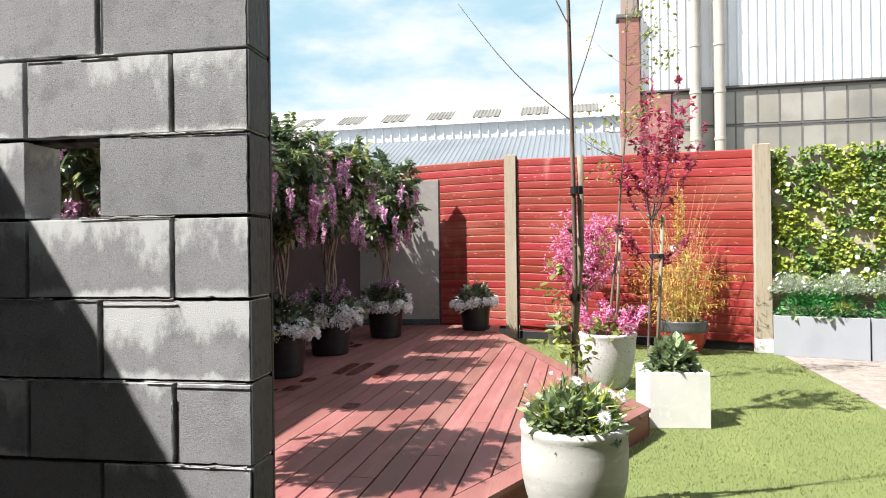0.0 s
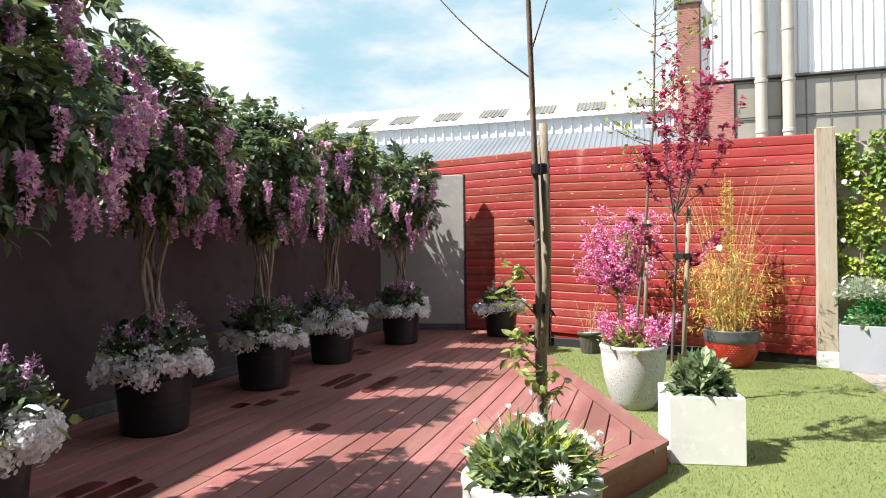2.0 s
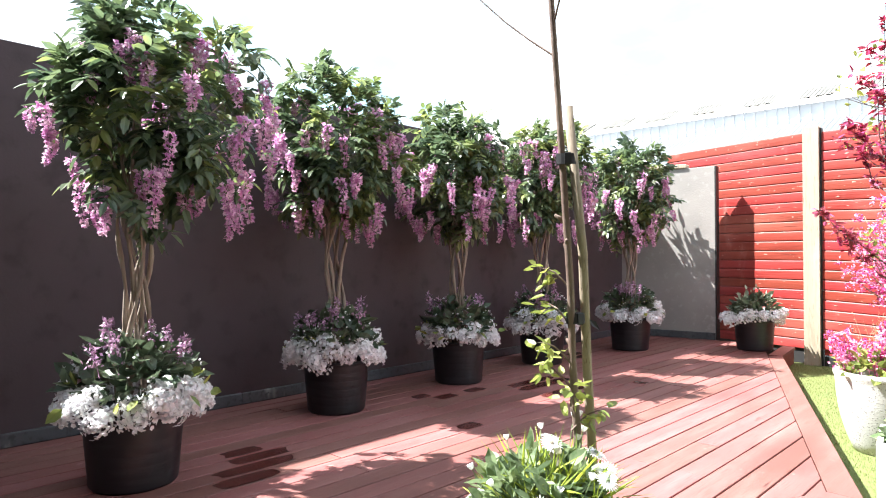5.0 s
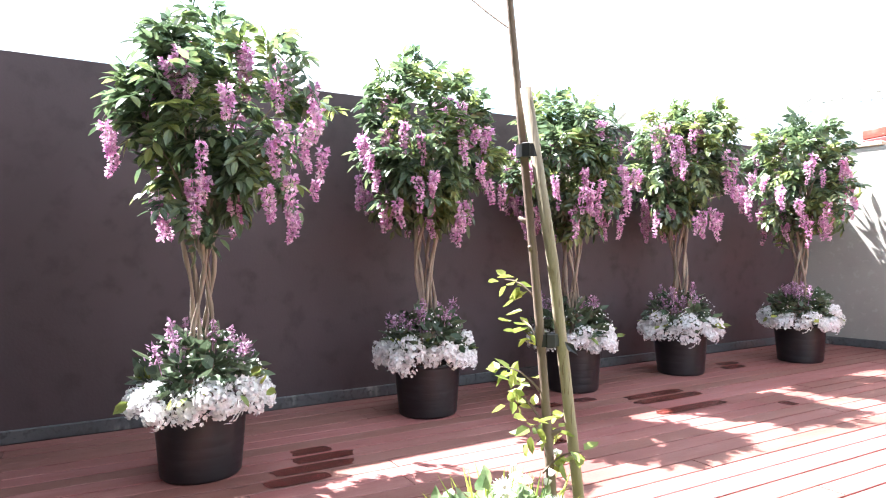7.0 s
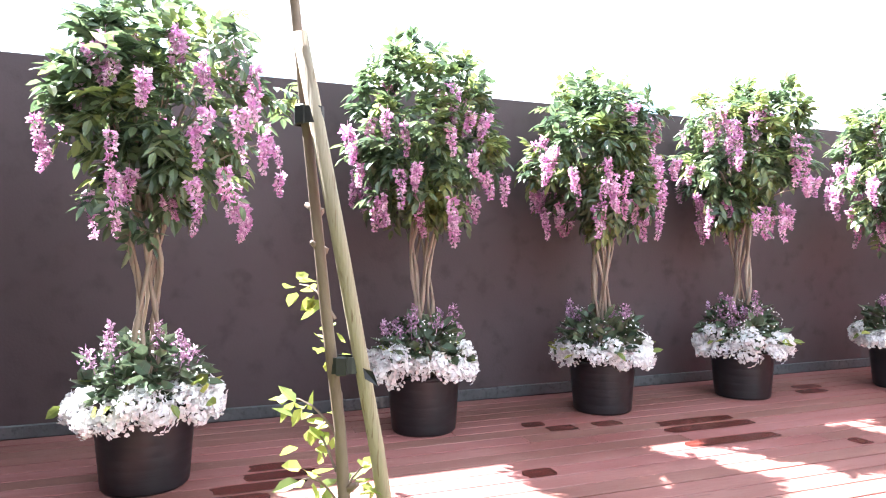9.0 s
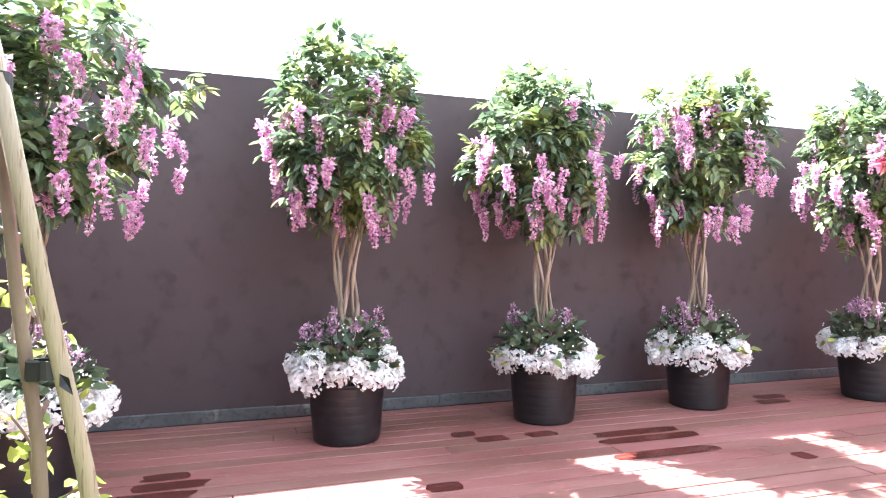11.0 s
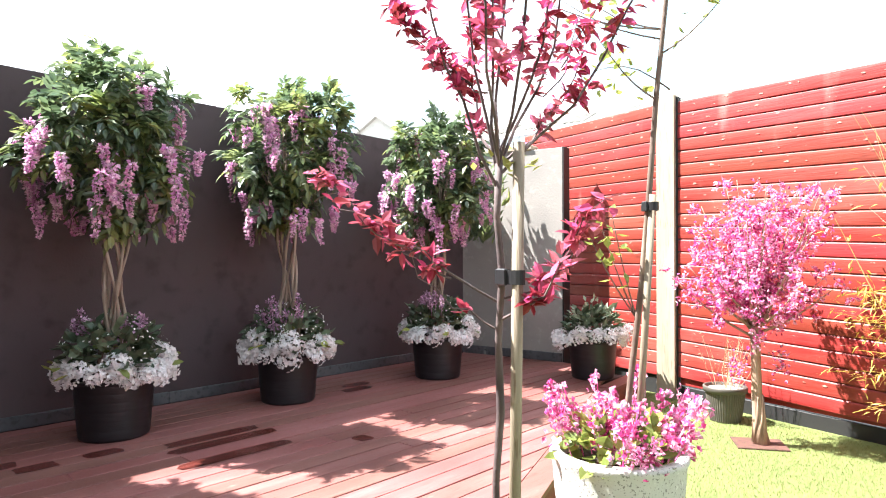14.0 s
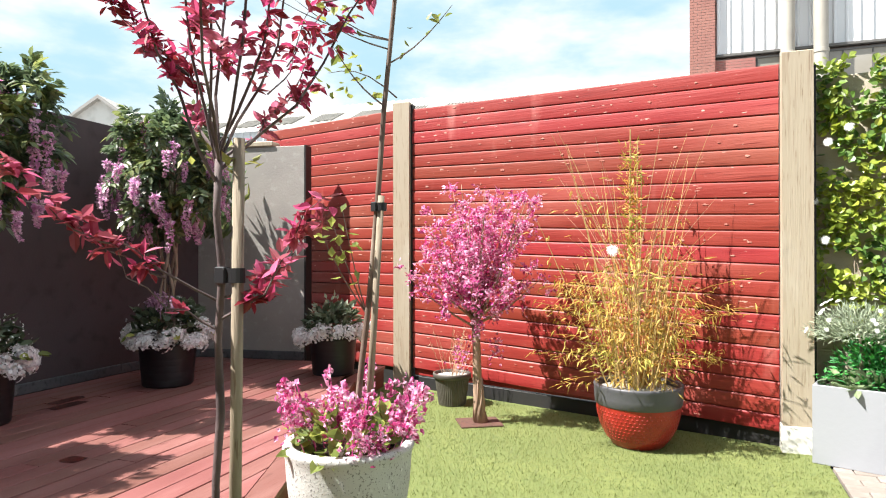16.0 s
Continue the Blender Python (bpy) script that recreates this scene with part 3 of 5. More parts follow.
FULL_BLOCKS, HALF_BLOCKS = [worn_block(0.4285, k) for k in range(5)], [worn_block(0.2115, 20 + k) for k in range(3)]
mort = Geo()
rng = random.Random(5)
for r in range(13):
    z = -0.333 + r * 0.2222
    x, short = 0.0, r % 2 == 0
    mort.block(-1.62, -0.006, 0.034, 0.126, z + 0.212, z + 0.2235, 0.001)
    while x > -1.6:
        wide = 0.213 if short else 0.43
        if not (r == 7 and -0.66 < x < -0.42):
            part("concrete_block", rng.choice(HALF_BLOCKS if short else FULL_BLOCKS), M_BLOCK, bw, at=Matrix.Translation((x, rng.uniform(-0.003, 0.003), z + rng.uniform(-0.0015, 0.0015))) @ Matrix.Rotation(rng.uniform(-0.004, 0.004), 4, "Z"))
        else:
            wide = 0.213
        if x < -0.01 and not (r == 7 and -0.9 < x < -0.4):
            mort.block(x + 0.001, x + 0.009, 0.060, 0.126, z + 0.001, z + 0.211, 0.001)
        x -= wide + 0.01
        short = False
part("mortar", mort, M_MORTAR, bw, "crumbling pale mortar")
# thin uneven smears of lime along the joints
smear = Geo()


def lime_smear(a, b, across, reach):
    """A ragged skin along a joint from a to b, spreading across it."""
    a, b, across = Vector(a), Vector(b), Vector(across)
    n = max(4, int((b - a).length / 0.012))
    off = rng.uniform(0, 50)
    rows = []
    for i in range(n + 1):
        p = a.lerp(b, i / n)
        q = off + i * 0.16
        up = max(0.0008, noise.noise((q, 1.3, 0.2)) * reach + noise.noise((q * 4.1, 2.0, 5.0)) * 0.006)
        down = max(0.0008, noise.noise((q, 7.7, 0.9)) * reach + noise.noise((q * 3.7, 4.0, 1.0)) * 0.008)
        rows += [p + across * up, p + across * 0.3 * up - Vector((0, 0.0022, 0)), p - across * 0.3 * down - Vector((0, 0.0022, 0)), p - across * down]
    smear.add(rows, [(i * 4 + k, i * 4 + k + 1, i * 4 + k + 5, i * 4 + k + 4) for i in range(n) for k in range(3)])


for r in range(13):
    z = -0.333 + r * 0.2222 + 0.218
    x = -0.01
    while x > -1.5:
        ln = rng.uniform(0.06, 0.34)
        if rng.random() < 0.55 and not (r in (6, 7) and -0.75 < x < -0.3):
            lime_smear((x, -0.0035, z), (x - ln, -0.0035, z), (0, 0, 1), rng.choice((0.006, 0.010, 0.014)))
        x -= ln + rng.uniform(0.0, 0.08)
    for k in range(4):
        xv = (-0.219 if r % 2 == 0 else -0.436) - 0.44 * k
        if rng.random() < 0.3 and not (r == 7 and -0.75 < xv < -0.3):
            lime_smear((xv, -0.0035, z - 0.01 - rng.uniform(0, 0.08)), (xv, -0.0035, z - 0.2), (1, 0, 0), rng.choice((0.006, 0.009)))
part("lime_smear", smear, M_LIME, bw, "white lime smears along the joints")["kind"] = "stuff"
for r in range(13):
    z = -0.333 + r * 0.2222
    part("end_coating", Geo().block(0.0015, 0.005, 0.003, 0.127, z + 0.004, z + 0.213, 0.001), M_COATING, bw, "black bitumen coating with pale runs")
part("corner_strip", Geo().block(0.0, 0.006, 0.128, 0.14, -0.2, 2.45, 0.001), M_EDGE, bw, "black corner strip")

# ---- far buildings ----
fac = thing("factory", pose(0, 15.2, 0), "factory with white ribbed cladding, aged glazing and brick pier", "building")
g, x, k = Geo(), 5.95, 0
v, f = [], []
while x < 26:
    for dx, dy in ((0, 0), (0.03, -0.05), (0.07, -0.05), (0.10, 0)):
        v += [(x + dx, dy, 6.85), (x + dx, dy, 14.0)]
    x += 0.30
for i in range(len(v) // 2 - 1):
    f.append((2 * i, 2 * i + 2, 2 * i + 3, 2 * i + 1))
part("cladding", Geo().add(v, f), M_CLAD, fac, "white ribbed metal cladding")
part("drip_edge", Geo().block(5.9, 26, -0.1, 0.1, 6.78, 6.86, 0.01), M_GLAZEBAR, fac)
part("wall", Geo().block(5.3, 26, 0.12, 0.5, -0.2, 14.0), M_BRICKJOINT, fac)
pane = Geo().block(0.025, 0.695, 0.0, 0.04, 0.03, 1.19, 0.01).mesh("pane")
for r in range(5):
    for c in range(26):
        part("pane", pane, M_PANE, fac, at=pose(7.05 + c * 0.72, 0.02, 5.48 - r * 1.24))
bars = Geo()
for r in range(6):
    bars.block(7.0, 26, -0.02, 0.06, 6.70 - r * 1.24 - 0.04, 6.70 - r * 1.24 + 0.02, 0.005)
part("glazing_rail", bars, M_GLAZEBAR, fac)
bars = Geo()
for c in range(27):
    bars.block(7.03 + c * 0.72, 7.07 + c * 0.72, 0.0, 0.06, 0.5, 6.68, 0.005)
part("glazing_bar", bars, M_GLAZEBAR, fac)
pier = Geo()
for r in range(52):
    z = 5.2 + r * 0.083
    for c in range(4):
        x0 = 5.22 + c * 0.225 - (0.11 if r % 2 else 0)
        a, b = max(x0, 5.22), min(x0 + 0.215, 5.92)
        if b - a > 0.02:
            pier.block(a, b, -0.25, 0.2, z, z + 0.073, 0.003)
part("brick_pier", pier, M_BRICK, fac, "red brick pier")
part("pier_core", Geo().block(5.23, 5.91, -0.243, 0.3, -0.2, 9.51), M_BRICKJOINT, fac)
low = Geo()
for r in range(24):
    z = 4.7 + r * 0.083
    for c in range(6):
        x0 = 5.93 + c * 0.225 - (0.11 if r % 2 else 0)
        a, b = max(x0, 5.93), min(x0 + 0.215, 7.0)
        if b - a > 0.02:
            low.block(a, b, -0.06, 0.1, z, z + 0.073, 0.003)
part("brick_infill", low, M_BRICK, fac)
part("infill_core", Geo().block(5.93, 7.0, -0.052, 0.1, -0.2, 6.7), M_BRICKJOINT, fac)
part("pier_cap", Geo().block(5.12, 6.02, -0.33, 0.3, 9.51, 9.66, 0.02), M_GLAZEBAR, fac)
part("mast", Geo().tube([(5.75, 0, 9.6), (5.75, 0, 13)], 0.03), M_GLAZEBAR, fac)
for px in (7.8, 8.62):
    pr = []
    z = 0.0
    while z < 13.4:
        pr += [(0.185, z), (0.185, z + 1.55), (0.205, z + 1.56), (0.205, z + 1.66)]
        z += 1.67
    part("downpipe", Geo().lathe(pr, 24), M_PIPE, fac, "cream painted duct pipe", at=pose(px, -0.32, 0))

ware = thing("warehouse", pose(0, 29, 0), "long warehouse with cream roof and dark rooflights", "building")


def ribbed_slope(x0, x1, y0, z0, y1, z1, step, rib):
    v, f, x = [], [], x0
    while x < x1:
        for dx, up in ((0, 0), (step * 0.15, rib), (step * 0.4, rib), (step * 0.55, 0)):
            v += [(x + dx, y0, z0 + up), (x + dx, y1, z1 + up)]
        x += step
    for i in range(len(v) // 2 - 1):
        f.append((2 * i, 2 * i + 2, 2 * i + 3, 2 * i + 1))
    return Geo().add(v, f)


part("lower_roof", ribbed_slope(-45, 8, -9, 3.9, 0.0, 7.85, 0.28, 0.03), M_ROOFLOW, ware, "blue-grey ribbed metal roof")
part("upper_wall", ribbed_slope(-45, 8, 0.02, 7.8, 0.01, 8.75, 0.5, 0.0), M_CLAD, ware, "white upstand with ribs")
v = Geo()
x = -45.0
while x < 8:
    v.block(x, x + 0.08, -0.06, 0.02, 7.82, 8.75, 0.01)
    x += 0.55
part("upstand_rib", v, M_CLAD, ware)["kind"] = "stuff"
part("upper_roof", ribbed_slope(-45, 8, -0.25, 8.72, 4.8, 11.10, 0.5, 0.05), M_ROOFTOP, ware, "cream ribbed roof")
tilt = math.degrees(math.atan2(1.63, 3.45))
sk = ribbed_slope(0, 1.6, 0, 0.0, 1.9, 0.0, 0.22, 0.03).mesh("rooflight")
for k in range(16):
    part("rooflight", sk, M_SKYLIGHT, ware, at=pose(-41 + k * 2.95, 0.75, 9.245, tilt))
part("house_wall", Geo().block(-45, 8, 0.05, 8, -0.2, 7.8), M_CLAD, ware)

hut = thing("neighbour_house", pose(-12.9, 10.3, 0, 0, 0, 20), "white gabled house behind the wall", "house")
hw = Geo().add([(-1.3, 0, 0), (1.3, 0, 0), (1.3, 0, 5.2), (0, 0, 6.1), (-1.3, 0, 5.2), (-1.3, 3, 0), (1.3, 3, 0), (1.3, 3, 5.2), (0, 3, 6.1), (-1.3, 3, 5.2)],
               [(0, 1, 2, 3, 4), (5, 9, 8, 7, 6), (1, 6, 7, 2), (0, 4, 9, 5)])
part("wall", hw, M_PAINT, hut)
rf = Geo().add([(-1.5, -0.2, 5.06), (0, -0.2, 6.1), (1.5, -0.2, 5.06), (-1.5, 3.2, 5.06), (0, 3.2, 6.1), (1.5, 3.2, 5.06), (-1.5, -0.2, 5.16), (0, -0.2, 6.22), (1.5, -0.2, 5.16), (-1.5, 3.2, 5.16), (0, 3.2, 6.22), (1.5, 3.2, 5.16)],
               [(0, 1, 7, 6), (1, 2, 8, 7), (6, 7, 10, 9), (7, 8, 11, 10), (0, 6, 9, 3), (2, 5, 11, 8), (3, 9, 10, 4), (4, 10, 11, 5), (0, 3, 4, 1), (1, 4, 5, 2)])
part("roof", rf, M_LEAD, hut, "pale slate roof")


# ---- plants: shared meshes ----
def raceme_mesh(seed, length):
    """A hanging wisteria flower: whorls of small petals, thinning to the tip."""
    r = np.random.default_rng(seed)
    n = 120
    t = np.sort(r.uniform(0, 1, n))
    whorl = np.floor(t * 9) / 9 + 0.055 + r.normal(0, 0.014, n)
    t = np.clip(whorl, 0, 1)
    ang = r.uniform(0, 6.28, n)
    rad = 0.024 * np.sin(np.clip((1 - t) * 1.5 + 0.25, 0, 1.57)) * r.uniform(0.4, 1.1, n)
    out = np.stack([np.cos(ang), np.sin(ang), np.zeros(n)], 1)
    P = out * rad[:, None] + np.stack([0.012 * np.sin(t * 5 + seed), 0.012 * np.cos(t * 4 + seed), -t * length], 1)
    D = out + np.stack([np.zeros(n), np.zeros(n), r.uniform(-0.9, 0.5, n)], 1) + r.normal(size=(n, 3)) * 0.35
    g = Geo().leaves(P, D, unit(r, n), r.uniform(0.022, 0.036, n) * (1.15 - 0.5 * t), r.uniform(0.020, 0.032, n) * (1.15 - 0.45 * t), 0.35, 0.3)
    g.tube([(0, 0, 0.03), (0, 0, -length * 0.5), (0, 0, -length)], 0.0014, 3)
    return g.mesh("flower_raceme")


RACEMES = [raceme_mesh(k, 0.16 + 0.026 * k) for k in range(6)]


def cluster_mesh(seed, radius=0.075):
    """A rounded head of small four-petalled white flowers."""
    r = np.random.default_rng(seed)
    g = Geo()
    heads = unit(r, 120)
    heads[:, 2] = np.abs(heads[:, 2]) * 1.0 - 0.35
    shape = r.uniform(0.8, 1.2, 3)
    for h in heads:
        c = h * shape * radius * r.uniform(0.62, 1.16)
        out = h / np.linalg.norm(h) + r.normal(size=3) * 0.42
        out /= np.linalg.norm(out)
        a = np.cross(out, (0.3, 0.5, 0.8))
        a /= np.linalg.norm(a)
        b = np.cross(out, a)
        q0, size = r.uniform(0, 1.2), r.uniform(0.85, 1.2)
        D = [a * math.cos(q0 + q) + b * math.sin(q0 + q) + out * 0.22 for q in (0, 1.257, 2.513, 3.770, 5.027)]
        g.leaves([c] * 5, D, [out] * 5, 0.0135 * size, 0.0140 * size, 0.10, -0.05, True)
    return g.mesh("white_flower_head")


CLUSTERS = [cluster_mesh(20 + k) for k in range(4)]


def spike_mesh(seed, height, n=34, girth=0.016, petal=1.0):
    """An upright stem with small blossoms round its upper half."""
    r = np.random.default_rng(seed)
    t = r.uniform(0.35, 1, n)
    P = np.stack([r.normal(0, girth, n) * (1.4 - t), r.normal(0, girth, n) * (1.4 - t), t * height], 1)
    g = Geo().leaves(P, unit(r, n) + np.array([0, 0, 0.3]), unit(r, n), r.uniform(0.014, 0.024, n) * petal, r.uniform(0.013, 0.02, n) * petal, 0.3, 0.2)
    return g.tube([(0, 0, 0), (0.004, 0, height * 0.5), (0, 0.003, height)], 0.002, 4).mesh("flower_spike")


SPIKES = [spike_mesh(40 + k, 0.12 + 0.035 * k, 40, 0.024, 1.15) for k in range(3)]
MSPIKES = [spike_mesh(50 + k, 0.17 + 0.035 * k, 54, 0.026, 1.25) for k in range(4)]


def daisy_mesh(seed, radius=0.055):
    r = np.random.default_rng(seed)
    g = Geo()
    for ring, tilt, n in ((1.0, 0.2, 22), (0.75, 0.5, 18), (0.45, 0.9, 12)):
        q = np.linspace(0, 6.28, n, endpoint=False) + r.uniform(0, 1)
        D = np.stack([np.cos(q), np.sin(q), np.full(n, tilt)], 1)
        g.leaves(np.zeros((n, 3)), D, np.tile((0, 0, 1.0), (n, 1)), radius * ring * r.uniform(0.9, 1.08, n), radius * 0.26, 0.1, 0.15)
    return g.mesh("daisy")


DAISY = daisy_mesh(7)
CENTRE = Geo().lathe([(0.0, 0.020), (0.005, 0.019), (0.009, 0.015), (0.010, 0.010)], 10).mesh("flower_centre")


def tilt_to(p, d):
    return Matrix.Translation(p) @ Vector(d).to_track_quat("Z", "Y").to_matrix().to_4x4()


def bush(rng, n, centre, spread, length, width, up=0.4, shell=0.4):
    """Leaves pointing out of a rounded clump."""
    o = unit(rng, n)
    o[:, 2] = np.abs(o[:, 2]) if up >= 0 else o[:, 2]
    rad = rng.uniform(shell, 1, n) ** 0.7
    P = np.asarray(centre) + o * rad[:, None] * np.asarray(spread)
    D = o + rng.normal(size=(n, 3)) * 0.55 + np.array([0, 0, up])
    N = np.tile((0, 0, 1.0), (n, 1)) + rng.normal(size=(n, 3)) * 0.5
    return Geo().leaves(P, D, N, rng.uniform(0.7, 1.25, n) * length, rng.uniform(0.75, 1.2, n) * width, 0.2, 0.25, width > 0.03)


def compound_leaves(g, rng, P, D, span, pairs, length, width):
    """Feathered leaves: a stalk from each P along D with pairs of leaflets and one at the tip."""
    for p, d in zip(P, D):
        d = d / np.linalg.norm(d)
        s = np.cross(d, (0, 0, 1.0)) + rng.normal(size=3) * 0.25
        s /= np.linalg.norm(s)
        up = np.cross(s, d)
        ln = span * rng.uniform(0.75, 1.2)
        base, way = [], []
        for k in range(pairs):
            t = (k + 1.0) / (pairs + 0.6)
            q = p + d * ln * t - np.array([0, 0, 1.0]) * ln * 0.22 * t * t
            for sg in (-1, 1):
                base.append(q)
                way.append(s * sg + d * 0.55 + rng.normal(size=3) * 0.18 - up * 0.15)
        base.append(p + d * ln - np.array([0, 0, 1.0]) * ln * 0.22)
        way.append(d - np.array([0, 0, 0.4]))
        m = len(base)
        g.leaves(base, way, np.tile(up, (m, 1)), rng.uniform(0.8, 1.15, m) * length, rng.uniform(0.85, 1.1, m) * width, 0.15, 0.3, True)


def black_pot(ob, h=0.36, r0=0.200, r1=0.228):
    prof = [(0.0, 0.0), (r0 - 0.01, 0.0), (r0, 0.012)]
    for k in range(6):
        t0, t1 = (k + 0.08) / 6, (k + 0.85) / 6
        for t, e in ((t0, 0.0), (t0 + 0.03, 0.0007), (t1, 0.0007), (t1 + 0.02, 0.0)):
            prof.append((r0 + (r1 - r0) * t + e, 0.012 + (h - 0.03) * t))
    prof += [(r1 + 0.008, h - 0.02), (r1 + 0.010, h - 0.004), (r1 + 0.004, h), (r1 - 0.012, h), (r1 - 0.014, h - 0.05)]
    pot = part("pot", Geo().lathe(prof, 40), M_BLACKPOT, ob, "round black plastic pot", smooth=True)
    part("soil", Geo().lathe([(0.0, h - 0.02), (r1 * 0.5, h - 0.03), (r1 - 0.014, h - 0.045)], 20), M_SOIL, pot)


def ring_of_white(ob, rng, z, radius, count, face=0.0, arc=6.28):
    for k in range(count):
        a = face + arc * (k + rng.uniform(-0.3, 0.3)) / count
        rr = radius * rng.uniform(0.86, 1.12)
        p = (rr * math.cos(a), rr * math.sin(a), z + rng.uniform(-0.045, 0.045))
        part("white_flower_head", CLUSTERS[int(rng.integers(4))], M_WHITE, ob, at=tilt_to(p, (math.cos(a) * 0.8, math.sin(a) * 0.8, 0.75)) @ Matrix.Diagonal((*(rng.uniform(0.7, 1.1),) * 3, 1)))
    return ob


def wisteria(x, y, seed, turn, size=1.0, wide=1.0, lean=(0.0, 0.0)):
    rng = np.random.default_rng(seed)
    ob = thing("potted_wisteria", pose(x, y, 0, 0, 0, turn), "lilac wisteria standard in a black pot ringed with white flowers", "potted tree", "wisteria trees along the dark wall")
    black_pot(ob)
    top = 1.42 * size
    for k in range(8):
        a0, spin = 2 * math.pi * k / 8, (1.3 + 0.45 * k) * (1 if k % 2 else -1)
        pts = []
        for i in range(15):
            t = i / 14
            rr = (0.078 - 0.026 * math.sin(math.pi * min(1, t * 1.1))) + 0.017 * math.sin(9 * t + k * 2)
            pts.append((rr * math.cos(a0 + spin * t), rr * math.sin(a0 + spin * t), 0.33 + (top - 0.33) * t))
        part("stem", Geo().tube(pts, [0.0125 - 0.003 * i / 14 + 0.0035 * math.sin(i * 1.7 + k) for i in range(15)], 8), M_STEM, ob, smooth=True)
    for k in range(22):
        a, e = rng.uniform(0, 6.28), rng.uniform(0.05, 1.3)
        b = np.array([math.cos(a) * math.cos(e) * 0.42 * wide, math.sin(a) * math.cos(e) * 0.42 * wide, top + 0.05 + 0.62 * math.sin(e)])
        br = Geo().tube(curve_points((0.03 * math.cos(a), 0.03 * math.sin(a), top - 0.1), b + np.array([*lean, 0]), (0, 0, 0.06), 5), [0.012, 0.010, 0.008, 0.006, 0.004, 0.003], 5)
        part("branch", br, M_STEM, ob, smooth=True)
    # crown: sprays of feathered leaves gathered in clumps over a lumpy dome, with gaps between
    def dome(o, rad):
        lump = 1 + 0.14 * np.sin(o[:, 0] * 5 + seed) * np.cos(o[:, 1] * 4 + seed * 2) + 0.07 * np.sin(o[:, 2] * 7 + seed)
        rad = rad * lump
        girth = 0.44 * wide * (1 - 0.12 * np.clip(-o[:, 2], 0, 1))
        return np.stack([o[:, 0] * rad * girth + lean[0], o[:, 1] * rad * girth + lean[1], 1.83 * size + o[:, 2] * rad * 0.58], 1)

    g = Geo()
    m = 84
    c = unit(rng, m)
    c[:, 2] = c[:, 2] * 0.94 + 0.05
    core = dome(c, rng.uniform(0.62, 0.98, m))
    P = np.repeat(core, 6, 0) + rng.normal(size=(m * 6, 3)) * 0.028
    D = np.repeat(c * np.array([1, 1, 0.8]), 6, 0) + rng.normal(size=(m * 6, 3)) * 0.62 + np.array([0, 0, -0.15])
    compound_leaves(g, rng, P, D, 0.125, 3, 0.080, 0.037)
    o = unit(rng, 130)
    P = dome(o, rng.uniform(0.3, 0.7, 130))
    compound_leaves(g, rng, P, o + rng.normal(size=(130, 3)) * 0.4 + np.array([0, 0, -0.2]), 0.13, 3, 0.082, 0.036)
    part("crown", g, M_LEAF, ob, "dense green feathered foliage")
    for k in range(56):
        a = 2 * math.pi * (k * 0.382) + rng.uniform(-0.3, 0.3)
        lev = rng.uniform(0.0, 1.02) if k > 12 else rng.uniform(-0.1, 0.15)
        rr = 0.55 * wide * math.sqrt(max(0.1, 1 - (lev * 1.35 - 0.42) ** 2)) * (rng.uniform(0.90, 1.06) if lev > 0.15 else rng.uniform(0.45, 0.95))
        z = 1.42 * size + 0.80 * lev
        part("flower_raceme", RACEMES[int(rng.integers(6))], M_LILAC, ob, at=pose(rr * math.cos(a) + lean[0], rr * math.sin(a) + lean[1], z, rng.uniform(-9, 9), rng.uniform(-9, 9), rng.uniform(0, 360)) @ Matrix.Diagonal((*(rng.uniform(0.66, 0.94),) * 3, 1)))
    ring_of_white(ob, rng, 0.425, 0.305, 16)
    ring_of_white(ob, rng, 0.385, 0.285, 11)
    ring_of_white(ob, rng, 0.48, 0.28, 4)
    g = bush(rng, 230, (0, 0, 0.44), (0.29, 0.29, 0.27), 0.088, 0.072, 0.25, 0.35)
    part("bedding_foliage", g, M_LEAF_UNDER, ob, "dark green bedding leaves")
    g = bush(rng, 14, (0, 0, 0.42), (0.36, 0.36, 0.12), 0.07, 0.055, 0.1, 0.8)
    part("lime_foliage", g, M_LEAF_LIME, ob)
    tufts = rng.uniform(0, 6.28, 3)
    for k in range(12):
        a, rr = tufts[k % 3] + rng.normal() * 0.35, rng.uniform(0.06, 0.24)
        part("flower_spike", SPIKES[int(rng.integers(3))], M_PURPLE, ob, at=tilt_to((rr * math.cos(a), rr * math.sin(a), rng.uniform(0.50, 0.64)), (math.cos(a) * rr * 1.4, math.sin(a) * rr * 1.4, 1)))
    m = 110
    o = unit(rng, m)
    o[:, 2] = np.abs(o[:, 2])
    g = Geo().leaves(np.array([0, 0, 0.44]) + o * np.array([0.33, 0.33, 0.30]), unit(rng, m) + np.array([0, 0, 0.6]), o, 0.016, 0.015, 0.1, 0.1)
    part("small_white_blossom", g, M_WHITE, ob)
    return ob


for spot in ((1.52, -7.02, 1, 20, 0.985, 1.02, (0.07, 0.12)), (1.05, -5.46, 2, 140, 1.0, 0.91), (0.99, -4.12, 3, 255, 0.98, 0.89), (0.97, -2.86, 4, 65, 1.01, 0.92), (1.17, -1.42, 5, 310, 0.98, 0.90)):
    corner_tree = wisteria(*spot)

